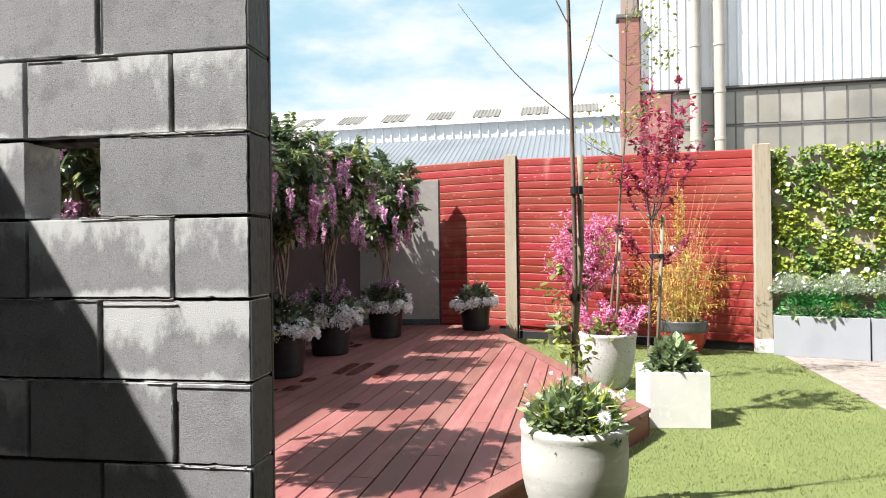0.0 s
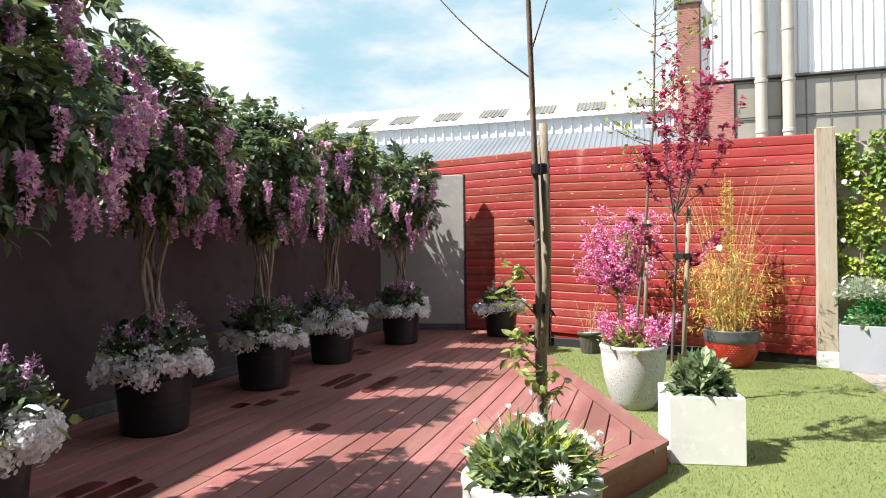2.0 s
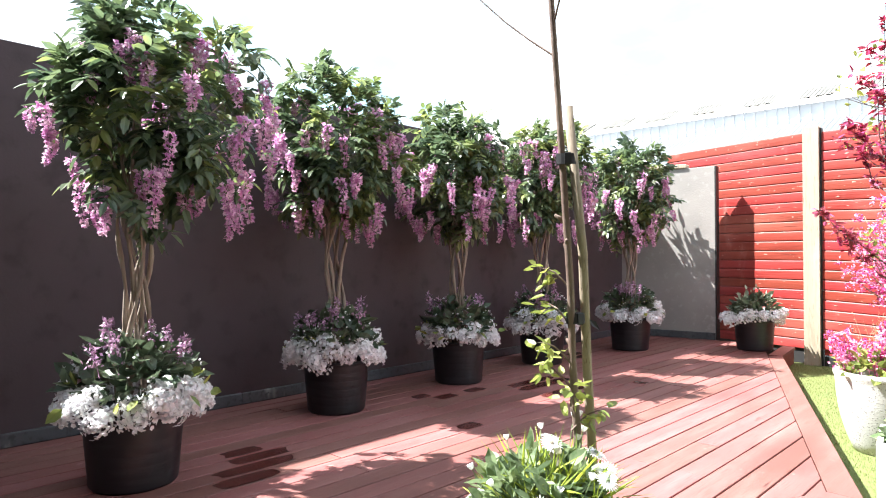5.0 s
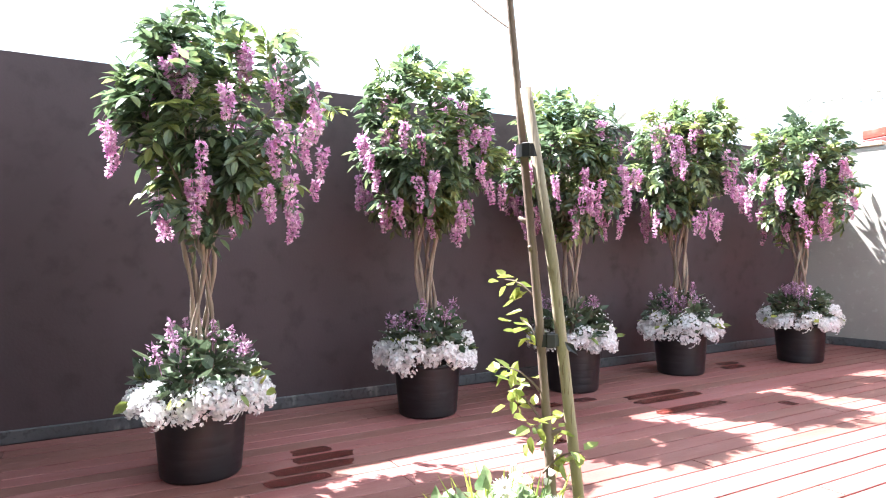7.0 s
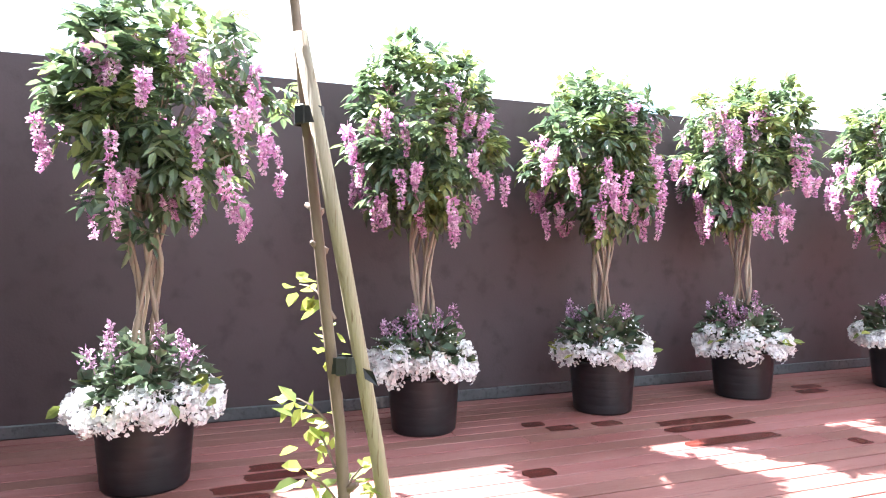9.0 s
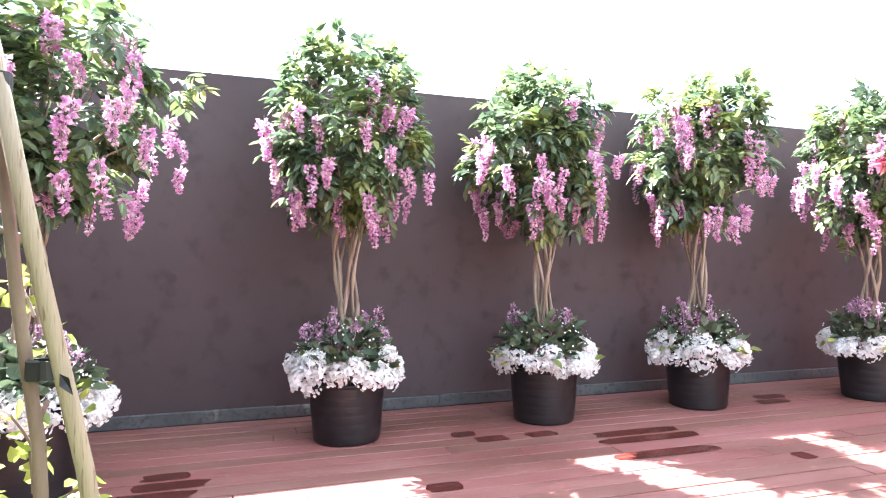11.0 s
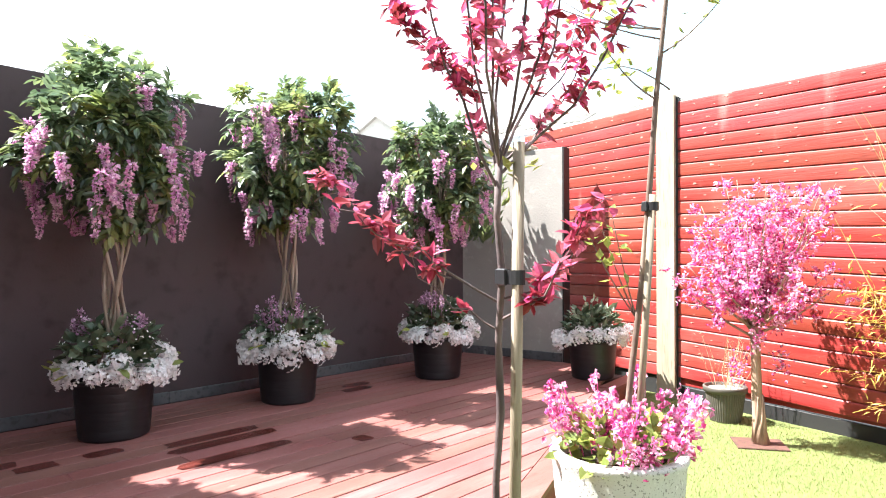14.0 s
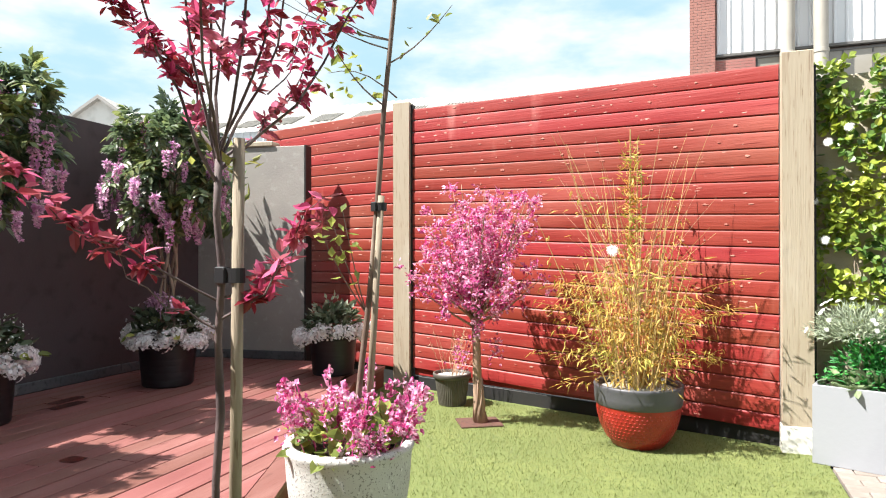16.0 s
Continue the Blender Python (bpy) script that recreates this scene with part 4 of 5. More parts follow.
# long-leaved spray added behind the corner tree, unseen, to shade the return wall
rng = np.random.default_rng(8)
back = corner_tree.matrix_basis.inverted()
n = 330
t = rng.uniform(0, 1, n) ** 1.7
way = np.array([0.05, 0.12, 0.62])
P = np.array([0.87, -0.48, 1.28]) + t[:, None] * way + rng.normal(size=(n, 3)) * (0.09, 0.05, 0.05)
tip = np.stack([rng.normal(0.1, 0.55, n), rng.normal(0, 0.4, n), rng.uniform(0.5, 1.2, n)], 1)
P = np.array([tuple(back @ Vector(p)) for p in P])
tip = np.array([tuple(back.to_3x3() @ Vector(p)) for p in tip])
g = Geo().leaves(P, tip, unit(rng, n), rng.uniform(0.11, 0.18, n), rng.uniform(0.030, 0.046, n), 0.15, 0.15, True)
g.tube([tuple(back @ Vector(p)) for p in ((1.15, -1.36, 1.36), (0.95, -0.85, 1.42), (0.86, -0.52, 1.42), (0.90, -0.38, 1.85))], [0.010, 0.008, 0.007, 0.004], 6)
part("back_spray", g, M_LEAF, corner_tree, "unseen long-leaved spray added for its shadow on the wall")

# low black pot of white flowers beside the fence post
rng = np.random.default_rng(9)
pf = thing("potted_flowers", pose(2.22, -0.52, 0), "black pot of white flowers and green leaves by the fence post", "potted plant")
black_pot(pf, 0.34, 0.185, 0.21)
ring_of_white(pf, rng, 0.40, 0.29, 14)
ring_of_white(pf, rng, 0.37, 0.27, 8)
part("bedding_foliage", bush(rng, 220, (0, 0, 0.38), (0.25, 0.25, 0.26), 0.10, 0.05, 0.3, 0.3), M_LEAF_UNDER, pf, "green bedding leaves")
part("silver_foliage", bush(rng, 70, (0, 0, 0.45), (0.22, 0.22, 0.26), 0.06, 0.03, 0.6, 0.4), M_LEAF_GREY, pf)


# ---- stone pots ----
def round_pot(ob, r1, r0, h, mat, belly=0.03):
    prof = [(0.0, 0.0), (r0 - 0.015, 0.0), (r0, 0.012)]
    for i in range(1, 10):
        t = i / 10
        prof.append((r0 + (r1 - r0) * t ** 0.8 + belly * math.sin(math.pi * t), 0.012 + (h - 0.03) * t))
    prof += [(r1 + 0.004, h - 0.035), (r1 + 0.010, h - 0.020), (r1 + 0.008, h - 0.004), (r1 - 0.003, h), (r1 - 0.028, h), (r1 - 0.034, h - 0.012), (r1 - 0.04, h - 0.08)]
    pot = part("pot", Geo().lathe(prof, 48, 0.004), mat, ob, smooth=True)
    part("soil", Geo().lathe([(0.0, h - 0.04), (r1 * 0.6, h - 0.05), (r1 - 0.036, h - 0.06)], 24), M_SOIL, pot)


def tie_band(name, ob, p, rx, ry, turn, label):
    g = Geo()
    prof = [(0.0, -0.017), (0.0, 0.017), (0.004, 0.017), (0.004, -0.017)]
    v, f, n = [], [], 20
    for s in range(n):
        a = 2 * math.pi * s / n
        for d, z in prof:
            v.append(((rx + d) * math.cos(a), (ry + d) * math.sin(a), z))
    for s in range(n):
        t = (s + 1) % n
        for i in range(4):
            j = (i + 1) % 4
            f.append((s * 4 + i, t * 4 + i, t * 4 + j, s * 4 + j))
    g.add(v, f)
    g.block(-rx * 0.35, rx * 0.35, -ry - 0.010, -ry - 0.001, -0.020, 0.020, 0.003)
    return part(name, g, M_TIE, ob, label, at=pose(*p, 0, 0, turn))


# near sapling with a stake, leaning a little
rng = np.random.default_rng(31)
S1 = Vector((3.63, -6.60, GRASS))
s1 = thing("potted_sapling", Matrix.Translation(S1), "staked bare sapling in a pale stone pot with white daisies", "potted tree")
round_pot(s1, 0.236, 0.145, 0.515, M_STONEPOT, 0.035)


def rel(x, y, z, o):
    return (x - o.x, y - o.y, z - o.z)


trunk = [rel(*p, S1) for p in ((3.633, -6.405, 0.28), (3.641, -6.418, 0.47), (3.632, -6.432, 0.75), (3.645, -6.462, 1.0), (3.642, -6.50, 1.40), (3.635, -6.545, 1.9), (3.625, -6.60, 2.5), (3.63, -6.66, 3.2), (3.62, -6.70, 3.9))]
g = Geo().tube(trunk, [0.015, 0.0135, 0.0125, 0.012, 0.011, 0.0095, 0.0075, 0.005, 0.003], 8)
for z, q in ((0.62, (0.03, 0.02)), (0.80, (-0.03, 0.01)), (1.12, (0.02, -0.03)), (1.2, (-0.02, -0.03))):
    c = (trunk[2][0], trunk[2][1] - (z - 0.75) * 0.08, z - S1.z)
    g.tube([c, (c[0] + q[0], c[1] + q[1], c[2] + 0.02)], [0.012, 0.005], 6)
part("trunk", g, M_BARK, s1, smooth=True)
for a, b, c in (((3.635, -6.53, 1.72), (3.12, -6.62, 2.28), -0.05), ((3.635, -6.54, 1.80), (3.84, -6.58, 2.45), -0.03), ((3.63, -6.58, 2.15), (3.44, -6.6, 2.6), -0.02), ((3.63, -6.62, 2.6), (3.8, -6.8, 3.2), -0.02), ((3.63, -6.6, 2.4), (3.5, -6.9, 3.0), 0)):
    part("branch", Geo().tube(curve_points(rel(*a, S1), rel(*b, S1), (0, 0, c), 6), [0.0038, 0.0032, 0.0028, 0.0024, 0.002, 0.0016, 0.0012], 5), M_BARK, s1, "thin bare twig")
stake = part("stake", Geo().tube([rel(3.628, -6.29, 0.25, S1), rel(3.64, -6.355, 0.7, S1), rel(3.672, -6.43, 1.1, S1), rel(3.675, -6.515, 1.558, S1)], [0.016, 0.016, 0.0155, 0.015], 10), M_STAKE, s1, "round timber stake", smooth=True)
tie_band("tie", stake, rel(3.657, -6.495, 1.395, S1), 0.030, 0.020, 40, "black rubber tie")
tie_band("tie", stake, rel(3.640, -6.425, 0.885, S1), 0.030, 0.019, 70, "black rubber tie")
tag_end = Geo().leaves([rel(3.67, -6.39, 0.88, S1)], [(0.6, 0.5, -0.7)], [(0.3, -0.6, 0.6)], 0.05, 0.022)
part("tie_end", tag_end, M_TIE, stake)
lf = Geo()
for z, d in ((0.86, (-0.9, 0.1)), (0.74, (-0.5, -0.7)), (0.66, (-0.8, -0.3)), (0.58, (-0.4, 0.6)), (0.52, (0.7, 0.5)), (0.60, (0.4, -0.6)), (0.98, (-0.6, -0.5))):
    a = np.array(rel(3.63, -6.44, z, S1))
    b = a + np.array([d[0] * 0.13, d[1] * 0.13, 0.07])
    part("shoot", Geo().tube(curve_points(a, b, (0, 0, 0.02), 4), [0.004, 0.003, 0.003, 0.002, 0.001], 4), M_BARK, s1)
    n = 12
    t = rng.uniform(0.3, 1.05, n)
    lf.leaves(a + (b - a) * t[:, None] + rng.normal(size=(n, 3)) * 0.015, rng.normal(size=(n, 3)) + np.array([d[0], d[1], 0.2]), np.tile((0, 0, 1.0), (n, 1)) + rng.normal(size=(n, 3)) * 0.4, rng.uniform(0.03, 0.055, n), rng.uniform(0.024, 0.040, n), 0.2, 0.3, True)
part("shoot_leaves", lf, M_LEAF_LIME, s1, "yellow-green young leaves")
part("bedding_foliage", bush(rng, 330, (0, 0, 0.49), (0.22, 0.22, 0.19), 0.062, 0.042, 0.4, 0.3), M_LEAF_PALE, s1, "green bedding leaves")
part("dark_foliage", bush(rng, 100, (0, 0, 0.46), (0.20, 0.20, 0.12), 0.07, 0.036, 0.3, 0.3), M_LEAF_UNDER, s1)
part("grassy_foliage", bush(rng, 260, (0.02, 0.02, 0.48), (0.19, 0.19, 0.12), 0.16, 0.011, 1.0, 0.1), M_LEAF_IVY, s1, "narrow grassy leaves")
for x, y, z, d in ((0.13, -0.19, 0.62, (0.3, -0.9, 0.4)), (0.16, 0.10, 0.66, (0.2, -0.5, 0.8)), (0.10, 0.14, 0.69, (0.4, 0.1, 0.9)), (0.21, 0.02, 0.66, (0.6, -0.2, 0.8)), (-0.06, 0.13, 0.71, (0.2, 0.2, 1)), (0.02, 0.02, 0.73, (0.5, -0.4, 0.9))):
    dz = part("daisy", DAISY, M_WHITE, s1, at=tilt_to((x, y, z - 0.03), d) @ Matrix.Diagonal((0.66, 0.66, 0.66, 1)))
    part("flower_centre", CENTRE, M_LEAF_PALE, dz)
for k in range(14):
    a, rr = rng.uniform(0, 6.28), rng.uniform(0.08, 0.2)
    hh = rng.uniform(0.14, 0.30)
    b = (rr * 1.25 * math.cos(a), rr * 1.25 * math.sin(a), 0.46 + hh)
    g = Geo().tube([(rr * math.cos(a) * 0.7, rr * math.sin(a) * 0.7, 0.46), b], [0.002, 0.0015], 4)
    bs = part("bud_stem", g, M_LEAF_PALE, s1)
    part("bud", Geo().lathe([(0.0, -0.004), (0.005, -0.002), (0.009, 0.006), (0.0105, 0.014), (0.007, 0.013), (0.0, 0.008)], 9, 0.18), M_WHITE, bs, at=tilt_to(b, (math.cos(a) * 0.5, math.sin(a) * 0.5, 1)))

# second sapling, in a speckled pot of magenta flowers
rng = np.random.default_rng(32)
S2 = Vector((3.92, -3.28, GRASS))
s2 = thing("potted_sapling", Matrix.Translation(S2), "staked sapling in a speckled stone pot of magenta flowers", "potted tree")
round_pot(s2, 0.262, 0.16, 0.515, M_SPECKPOT, 0.02)
trunk = [rel(*p, S2) for p in ((3.93, -3.26, 0.25), (3.96, -3.25, 0.60), (4.0, -3.24, 0.95), (4.03, -3.235, 1.29), (4.06, -3.23, 1.7), (4.105, -3.22, 2.15), (4.12, -3.2, 2.7), (4.14, -3.2, 3.3), (4.15, -3.19, 3.9))]
part("trunk", Geo().tube(trunk, [0.015, 0.0135, 0.013, 0.0125, 0.011, 0.0095, 0.007, 0.005, 0.003], 8), M_BARK, s2, smooth=True)
stake = part("stake", Geo().tube([rel(4.0, -3.28, 0.25, S2), rel(4.055, -3.245, 1.34, S2)], [0.0145, 0.0135], 14), M_STAKE, s2, "round timber stake", smooth=True)
tie_band("tie", stake, rel(4.04, -3.24, 1.294, S2), 0.036, 0.022, -20, "black rubber tie")
lf = Geo()
for k in range(26):
    t = rng.uniform(0.5, 1.0)
    i = t * 8
    a = np.array(trunk[int(min(i, 7))]) * (1 - i % 1) + np.array(trunk[int(min(i, 7)) + 1]) * (i % 1)
    q = rng.uniform(0, 6.28)
    ln = rng.uniform(0.2, 0.48) * (1.35 - t * 0.6)
    b = a + np.array([math.cos(q) * ln, math.sin(q) * ln, ln * rng.uniform(0.3, 1.0)])
    part("branch", Geo().tube(curve_points(a, b, (0, 0, -0.03), 5), [0.004, 0.0035, 0.003, 0.0025, 0.002, 0.001], 4), M_BARK, s2)
    n = int(rng.integers(5, 12))
    t2 = rng.uniform(0.30, 1.08, n)
    lf.leaves(a + (b - a) * t2[:, None] + rng.normal(size=(n, 3)) * 0.025, rng.normal(size=(n, 3)), np.tile((0, 0, 1.0), (n, 1)) + rng.normal(size=(n, 3)) * 0.5, rng.uniform(0.030, 0.056, n), rng.uniform(0.022, 0.040, n), 0.2, 0.25, True)
for z, q in ((2.25, (0.26, 0.05, 0.30)), (2.5, (0.40, -0.05, 0.35)), (2.7, (0.45, 0.10, 0.30)), (2.95, (0.50, 0.0, 0.42)), (3.2, (0.42, -0.08, 0.30)), (2.2, (-0.28, 0.05, 0.25)), (1.75, (-0.30, -0.05, 0.12))):
    a = np.array(rel(4.11, -3.21, z, S2))
    b = a + np.array(q)
    part("branch", Geo().tube(curve_points(a, b, (0, 0, 0.05), 5), [0.004, 0.0035, 0.003, 0.0025, 0.002, 0.001], 4), M_BARK, s2)
    n = 20
    t2 = rng.uniform(0.3, 1.1, n)
    lf.leaves(a + (b - a) * t2[:, None] + rng.normal(size=(n, 3)) * 0.045, rng.normal(size=(n, 3)), np.tile((0, 0, 1.0), (n, 1)) + rng.normal(size=(n, 3)) * 0.6, rng.uniform(0.030, 0.055, n), rng.uniform(0.024, 0.042, n), 0.2, 0.25, True)
for q in ((-0.3, -0.25, 0.7), (-0.24, -0.15, 0.78), (-0.12, -0.2, 0.9)):
    a = np.array(rel(3.98, -3.24, 0.85, S2))
    b = a + np.array(q) * 0.5
    part("branch", Geo().tube(curve_points(a, b, (0, 0, -0.02), 5), [0.004, 0.003, 0.003, 0.002, 0.002, 0.001], 4), M_BARK, s2)
    lf.leaves(a + (b - a) * rng.uniform(0.4, 1, (9, 1)) + rng.normal(size=(9, 3)) * 0.02, rng.normal(size=(9, 3)), np.tile((0, 0, 1.0), (9, 1)), 0.05, 0.034)
part("leaves", lf, M_LEAF_LIME, s2, "sparse yellow-green leaves")
part("bedding_foliage", bush(rng, 150, (0, 0, 0.48), (0.24, 0.24, 0.16), 0.075, 0.065, 0.35, 0.4), M_LEAF_LIME, s2, "lime green bedding leaves")
for k in range(38):
    a, rr = rng.uniform(0, 6.28), 0.225 * math.sqrt(rng.uniform(0.02, 1))
    part("flower_spike", MSPIKES[int(rng.integers(4))], M_MAGENTA, s2, at=tilt_to((rr * math.cos(a), rr * math.sin(a), 0.46), (math.cos(a) * rr * 2.2, math.sin(a) * rr * 2.2, 1)) @ Matrix.Rotation(rng.uniform(0, 6), 4, "Z") @ Matrix.Diagonal((1.05, 1.05, rng.uniform(0.65, 1.35), 1)))

# white cube planter with a red-leaved tree
rng = np.random.default_rng(33)
cp = thing("cube_planter", pose(4.335, -4.475, GRASS, 0, 0, 8), "white cube planter with ivy leaves and a staked red-leaved tree", "planter")
h, s, th = 0.405, 0.215, 0.025
box = Geo()
v = []
for z, e in ((0.0, 0.004), (0.006, 0.0), (h - 0.006, 0.0), (h, 0.004), (h, th), (h - 0.06, th)):
    v += [(-s + e, -s + e, z), (s - e, -s + e, z), (s - e, s - e, z), (-s + e, s - e, z)]
f = []
for r in range(5):
    for k in range(4):
        a, b = r * 4 + k, r * 4 + (k + 1) % 4
        f.append((a, b, b + 4, a + 4))
f += [(3, 2, 1, 0)]
part("box", box.add(v, f), M_WHITEPLANTER, cp)
part("soil", Geo().block(-s + th, s - th, -s + th, s - th, h - 0.09, h - 0.05), M_SOIL, cp)
part("ivy_foliage", bush(rng, 300, (0, 0, h - 0.02), (0.175, 0.175, 0.23), 0.080, 0.060, 0.55, 0.35), M_LEAF_PALE, cp, "veined grey-green leaves")
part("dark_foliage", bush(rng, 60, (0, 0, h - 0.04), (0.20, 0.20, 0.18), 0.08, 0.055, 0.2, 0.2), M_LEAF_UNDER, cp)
inv = cp.matrix_basis.inverted()


def in_cp(x, y, z):
    return tuple(inv @ Vector((x, y, z)))


tk = [(4.19, -4.40, 0.10), (4.180, -4.40, 0.35), (4.187, -4.41, 0.55), (4.198, -4.405, 0.72), (4.203, -4.42, 0.9), (4.215, -4.42, 1.06), (4.207, -4.43, 1.2), (4.21, -4.425, 1.33)]
part("trunk", Geo().tube([in_cp(*p) for p in tk], [0.0135, 0.0105, 0.0095, 0.011, 0.009, 0.0095, 0.0085, 0.0095], 8), M_BARK_GREY, cp, smooth=True)
stake = part("stake", Geo().tube([in_cp(4.235, -4.405, 0.10), in_cp(4.292, -4.455, 1.37)], [0.0145, 0.0135], 16), M_STAKE, cp, "round timber stake", smooth=True)
tie_band("tie", stake, in_cp(4.247, -4.432, 1.056), 0.052, 0.018, -27, "black rubber tie")
lf = Geo()


def red_branch(a, b, bend, n, r0, big=1.0):
    pts = curve_points(in_cp(*a), in_cp(*b), bend, 7)
    pts = [pts[0]] + [p + Vector(rng.normal(size=3)) * 0.009 for p in pts[1:]]
    part("branch", Geo().tube(pts, [r0 * (1 - 0.115 * i) for i in range(8)], 5), M_BARK_GREY, cp)
    for k in range(int(n * 0.58)):
        i = rng.uniform(1.9, 7)
        c = np.array(pts[int(min(i, 6))].lerp(pts[int(min(i, 6)) + 1], i % 1 if i < 7 else 1))
        m = int(rng.integers(3, 6))
        D = rng.normal(size=(m, 3)) * (1, 1, 0.6) + np.array([0, 0, 0.35])
        lf.leaves(np.tile(c, (m, 1)) + rng.normal(size=(m, 3)) * 0.007, D, np.tile((0, 0, 1.0), (m, 1)) + rng.normal(size=(m, 3)) * 0.5, rng.uniform(0.028, 0.048, m) * big, rng.uniform(0.015, 0.023, m) * big, 0.2, 0.3, True)


for k in range(11):
    q = 2 * math.pi * k / 11 + rng.uniform(-0.2, 0.2)
    sp = rng.uniform(0.28, 0.44) if k % 2 else rng.uniform(0.06, 0.22)
    top = rng.uniform(1.75, 2.15) if k % 2 else rng.uniform(2.0, 2.5)
    a = (4.21, -4.425, rng.uniform(1.26, 1.36))
    b = (4.29 + sp * math.cos(q), -4.405 + sp * math.sin(q), top)
    red_branch(a, b, (0.05 * math.cos(q), 0.05 * math.sin(q), -0.06), 40, 0.0046)
    for j in range(2):
        t = rng.uniform(0.3, 0.7)
        c = tuple(a[i] + (b[i] - a[i]) * t for i in range(3))
        q2 = q + rng.uniform(-1.2, 1.2)
        red_branch(c, (c[0] + 0.2 * math.cos(q2), c[1] + 0.2 * math.sin(q2), c[2] + rng.uniform(0.12, 0.35)), (0, 0, -0.02), 17, 0.0024)
red_branch((4.20, -4.41, 0.99), (3.92, -4.78, 1.31), (0, 0, -0.02), 32, 0.004, 0.95)
red_branch((4.12, -4.50, 1.05), (3.98, -4.60, 1.18), (0, 0, -0.02), 20, 0.003, 1.05)
red_branch((4.06, -4.60, 1.13), (4.02, -4.78, 1.24), (0, 0, -0.02), 18, 0.003, 1.05)
red_branch((4.20, -4.41, 0.92), (4.04, -4.62, 1.16), (0, 0, -0.04), 12, 0.0032, 1.05)
red_branch((4.21, -4.42, 0.95), (4.52, -4.46, 1.24), (0, 0, -0.05), 42, 0.004, 1.05)
red_branch((4.21, -4.42, 1.00), (4.47, -4.36, 1.20), (0, 0, -0.03), 24, 0.003, 1.05)
part("red_leaves", lf, M_LEAF_RED, cp, "deep red pointed leaves")
lf = bush(rng, 18, in_cp(4.21, -4.43, 1.30), (0.09, 0.09, 0.09), 0.034, 0.022, 0.1, 0.4)
part("lime_leaves", lf, M_LEAF_LIME, cp)

# pink blossom tree on a rusted plate
rng = np.random.default_rng(34)
pt = thing("blossom_tree", pose(3.76, -1.0, GRASS), "artificial pink blossom tree standing on a rusted plate", "tree")
part("base_plate", Geo().block(-0.16, 0.16, -0.13, 0.13, 0.0, 0.012, 0.003), M_RUST, pt, "rusted steel plate", at=pose(0, 0, 0, 0, 0, 30))
g = Geo().tube([(0.02, 0, 0.01), (0.0, 0, 0.12), (-0.015, 0, 0.35), (-0.02, 0, 0.60), (-0.025, 0.0, 0.80)], [0.05, 0.040, 0.034, 0.030, 0.034], 12)
for k in range(7):
    q = rng.uniform(0, 6.28)
    g.tube([(0.04 * math.cos(q), 0.04 * math.sin(q), 0.02), (0.035 * math.cos(q + 0.6), 0.035 * math.sin(q + 0.6), 0.18), (-0.01 + 0.034 * math.cos(q + 1), 0.034 * math.sin(q + 1), 0.34)], [0.014, 0.010, 0.004], 6)
part("trunk", g, M_PINKBARK, pt, "peeling fibrous trunk", smooth=True)
P, D = [], []
for k in range(34):
    q, e = 2 * math.pi * k * 0.381, rng.uniform(0.42, 1.48)
    ln = rng.uniform(0.50, 0.70) if e < 0.85 else rng.uniform(0.68, 1.04)
    b = np.array([math.cos(q) * math.cos(e) * ln, math.sin(q) * math.cos(e) * ln * 0.8, 0.84 + math.sin(e) * ln * 1.02])
    a = np.array([-0.025, 0, rng.uniform(0.72, 0.86)])
    pts = curve_points(a, b, (0, 0, -0.04), 7)
    part("branch", Geo().tube(pts, [0.013, 0.011, 0.009, 0.008, 0.006, 0.005, 0.003, 0.002], 6), M_PINKBARK, pt, smooth=True)
    for j in range(15):
        i = 1.8 + 5.2 * (j + rng.uniform(0, 1)) / 15
        c = np.array(pts[min(int(i), 6)].lerp(pts[min(int(i), 6) + 1], i % 1)) + rng.normal(size=3) * 0.045
        for _ in range(15):
            P.append(c + rng.normal(size=3) * 0.019)
            D.append(rng.normal(size=3))
for q in ((-0.12, -0.1, 0.42), (0.14, -0.06, 0.48), (0.02, -0.12, 0.62)):
    for j in range(50):
        P.append(np.array(q) + np.array([0, 0, 0.1]) + rng.normal(size=3) * (0.035, 0.03, 0.055))
        D.append(rng.normal(size=3))
n = len(P)
part("blossom", Geo().leaves(P, D, unit(rng, n), rng.uniform(0.020, 0.038, n), rng.uniform(0.018, 0.030, n), 0.3, 0.25), M_MAGENTA, pt, "dense pink and magenta blossom")

# bamboo in a red pot
rng = np.random.default_rng(35)
bp = thing("potted_bamboo", pose(4.92, -1.12, GRASS), "yellowing bamboo in a red pot with a grey rim", "potted plant")
prof = [(0.0, 0.0), (0.16, 0.0), (0.175, 0.012), (0.215, 0.07), (0.25, 0.14), (0.268, 0.21), (0.275, 0.275)]
part("pot", Geo().lathe(prof, 48), M_REDPOT, bp, "glossy red dimpled bowl", smooth=True)
dim = Geo()
for r in range(9):
    z = 0.06 + r * 0.023
    rr = np.interp(z, [p[1] for p in prof[2:]], [p[0] for p in prof[2:]])
    for k in range(56):
        a = 2 * math.pi * (k + 0.5 * (r % 2)) / 56
        c, sn = math.cos(a), math.sin(a)
        p = Vector((c * rr, sn * rr, z))
        t, u, o = Vector((-sn, c, 0)) * 0.009, Vector((0, 0, 0.008)), Vector((c, sn, 0)) * 0.004
        dim.add([p - t, p - u, p + t, p + u, p + o], [(0, 1, 4), (1, 2, 4), (2, 3, 4), (3, 0, 4)])
dob = part("dimpled_surface", dim, M_REDPOT, bp)
dob["kind"] = "stuff"
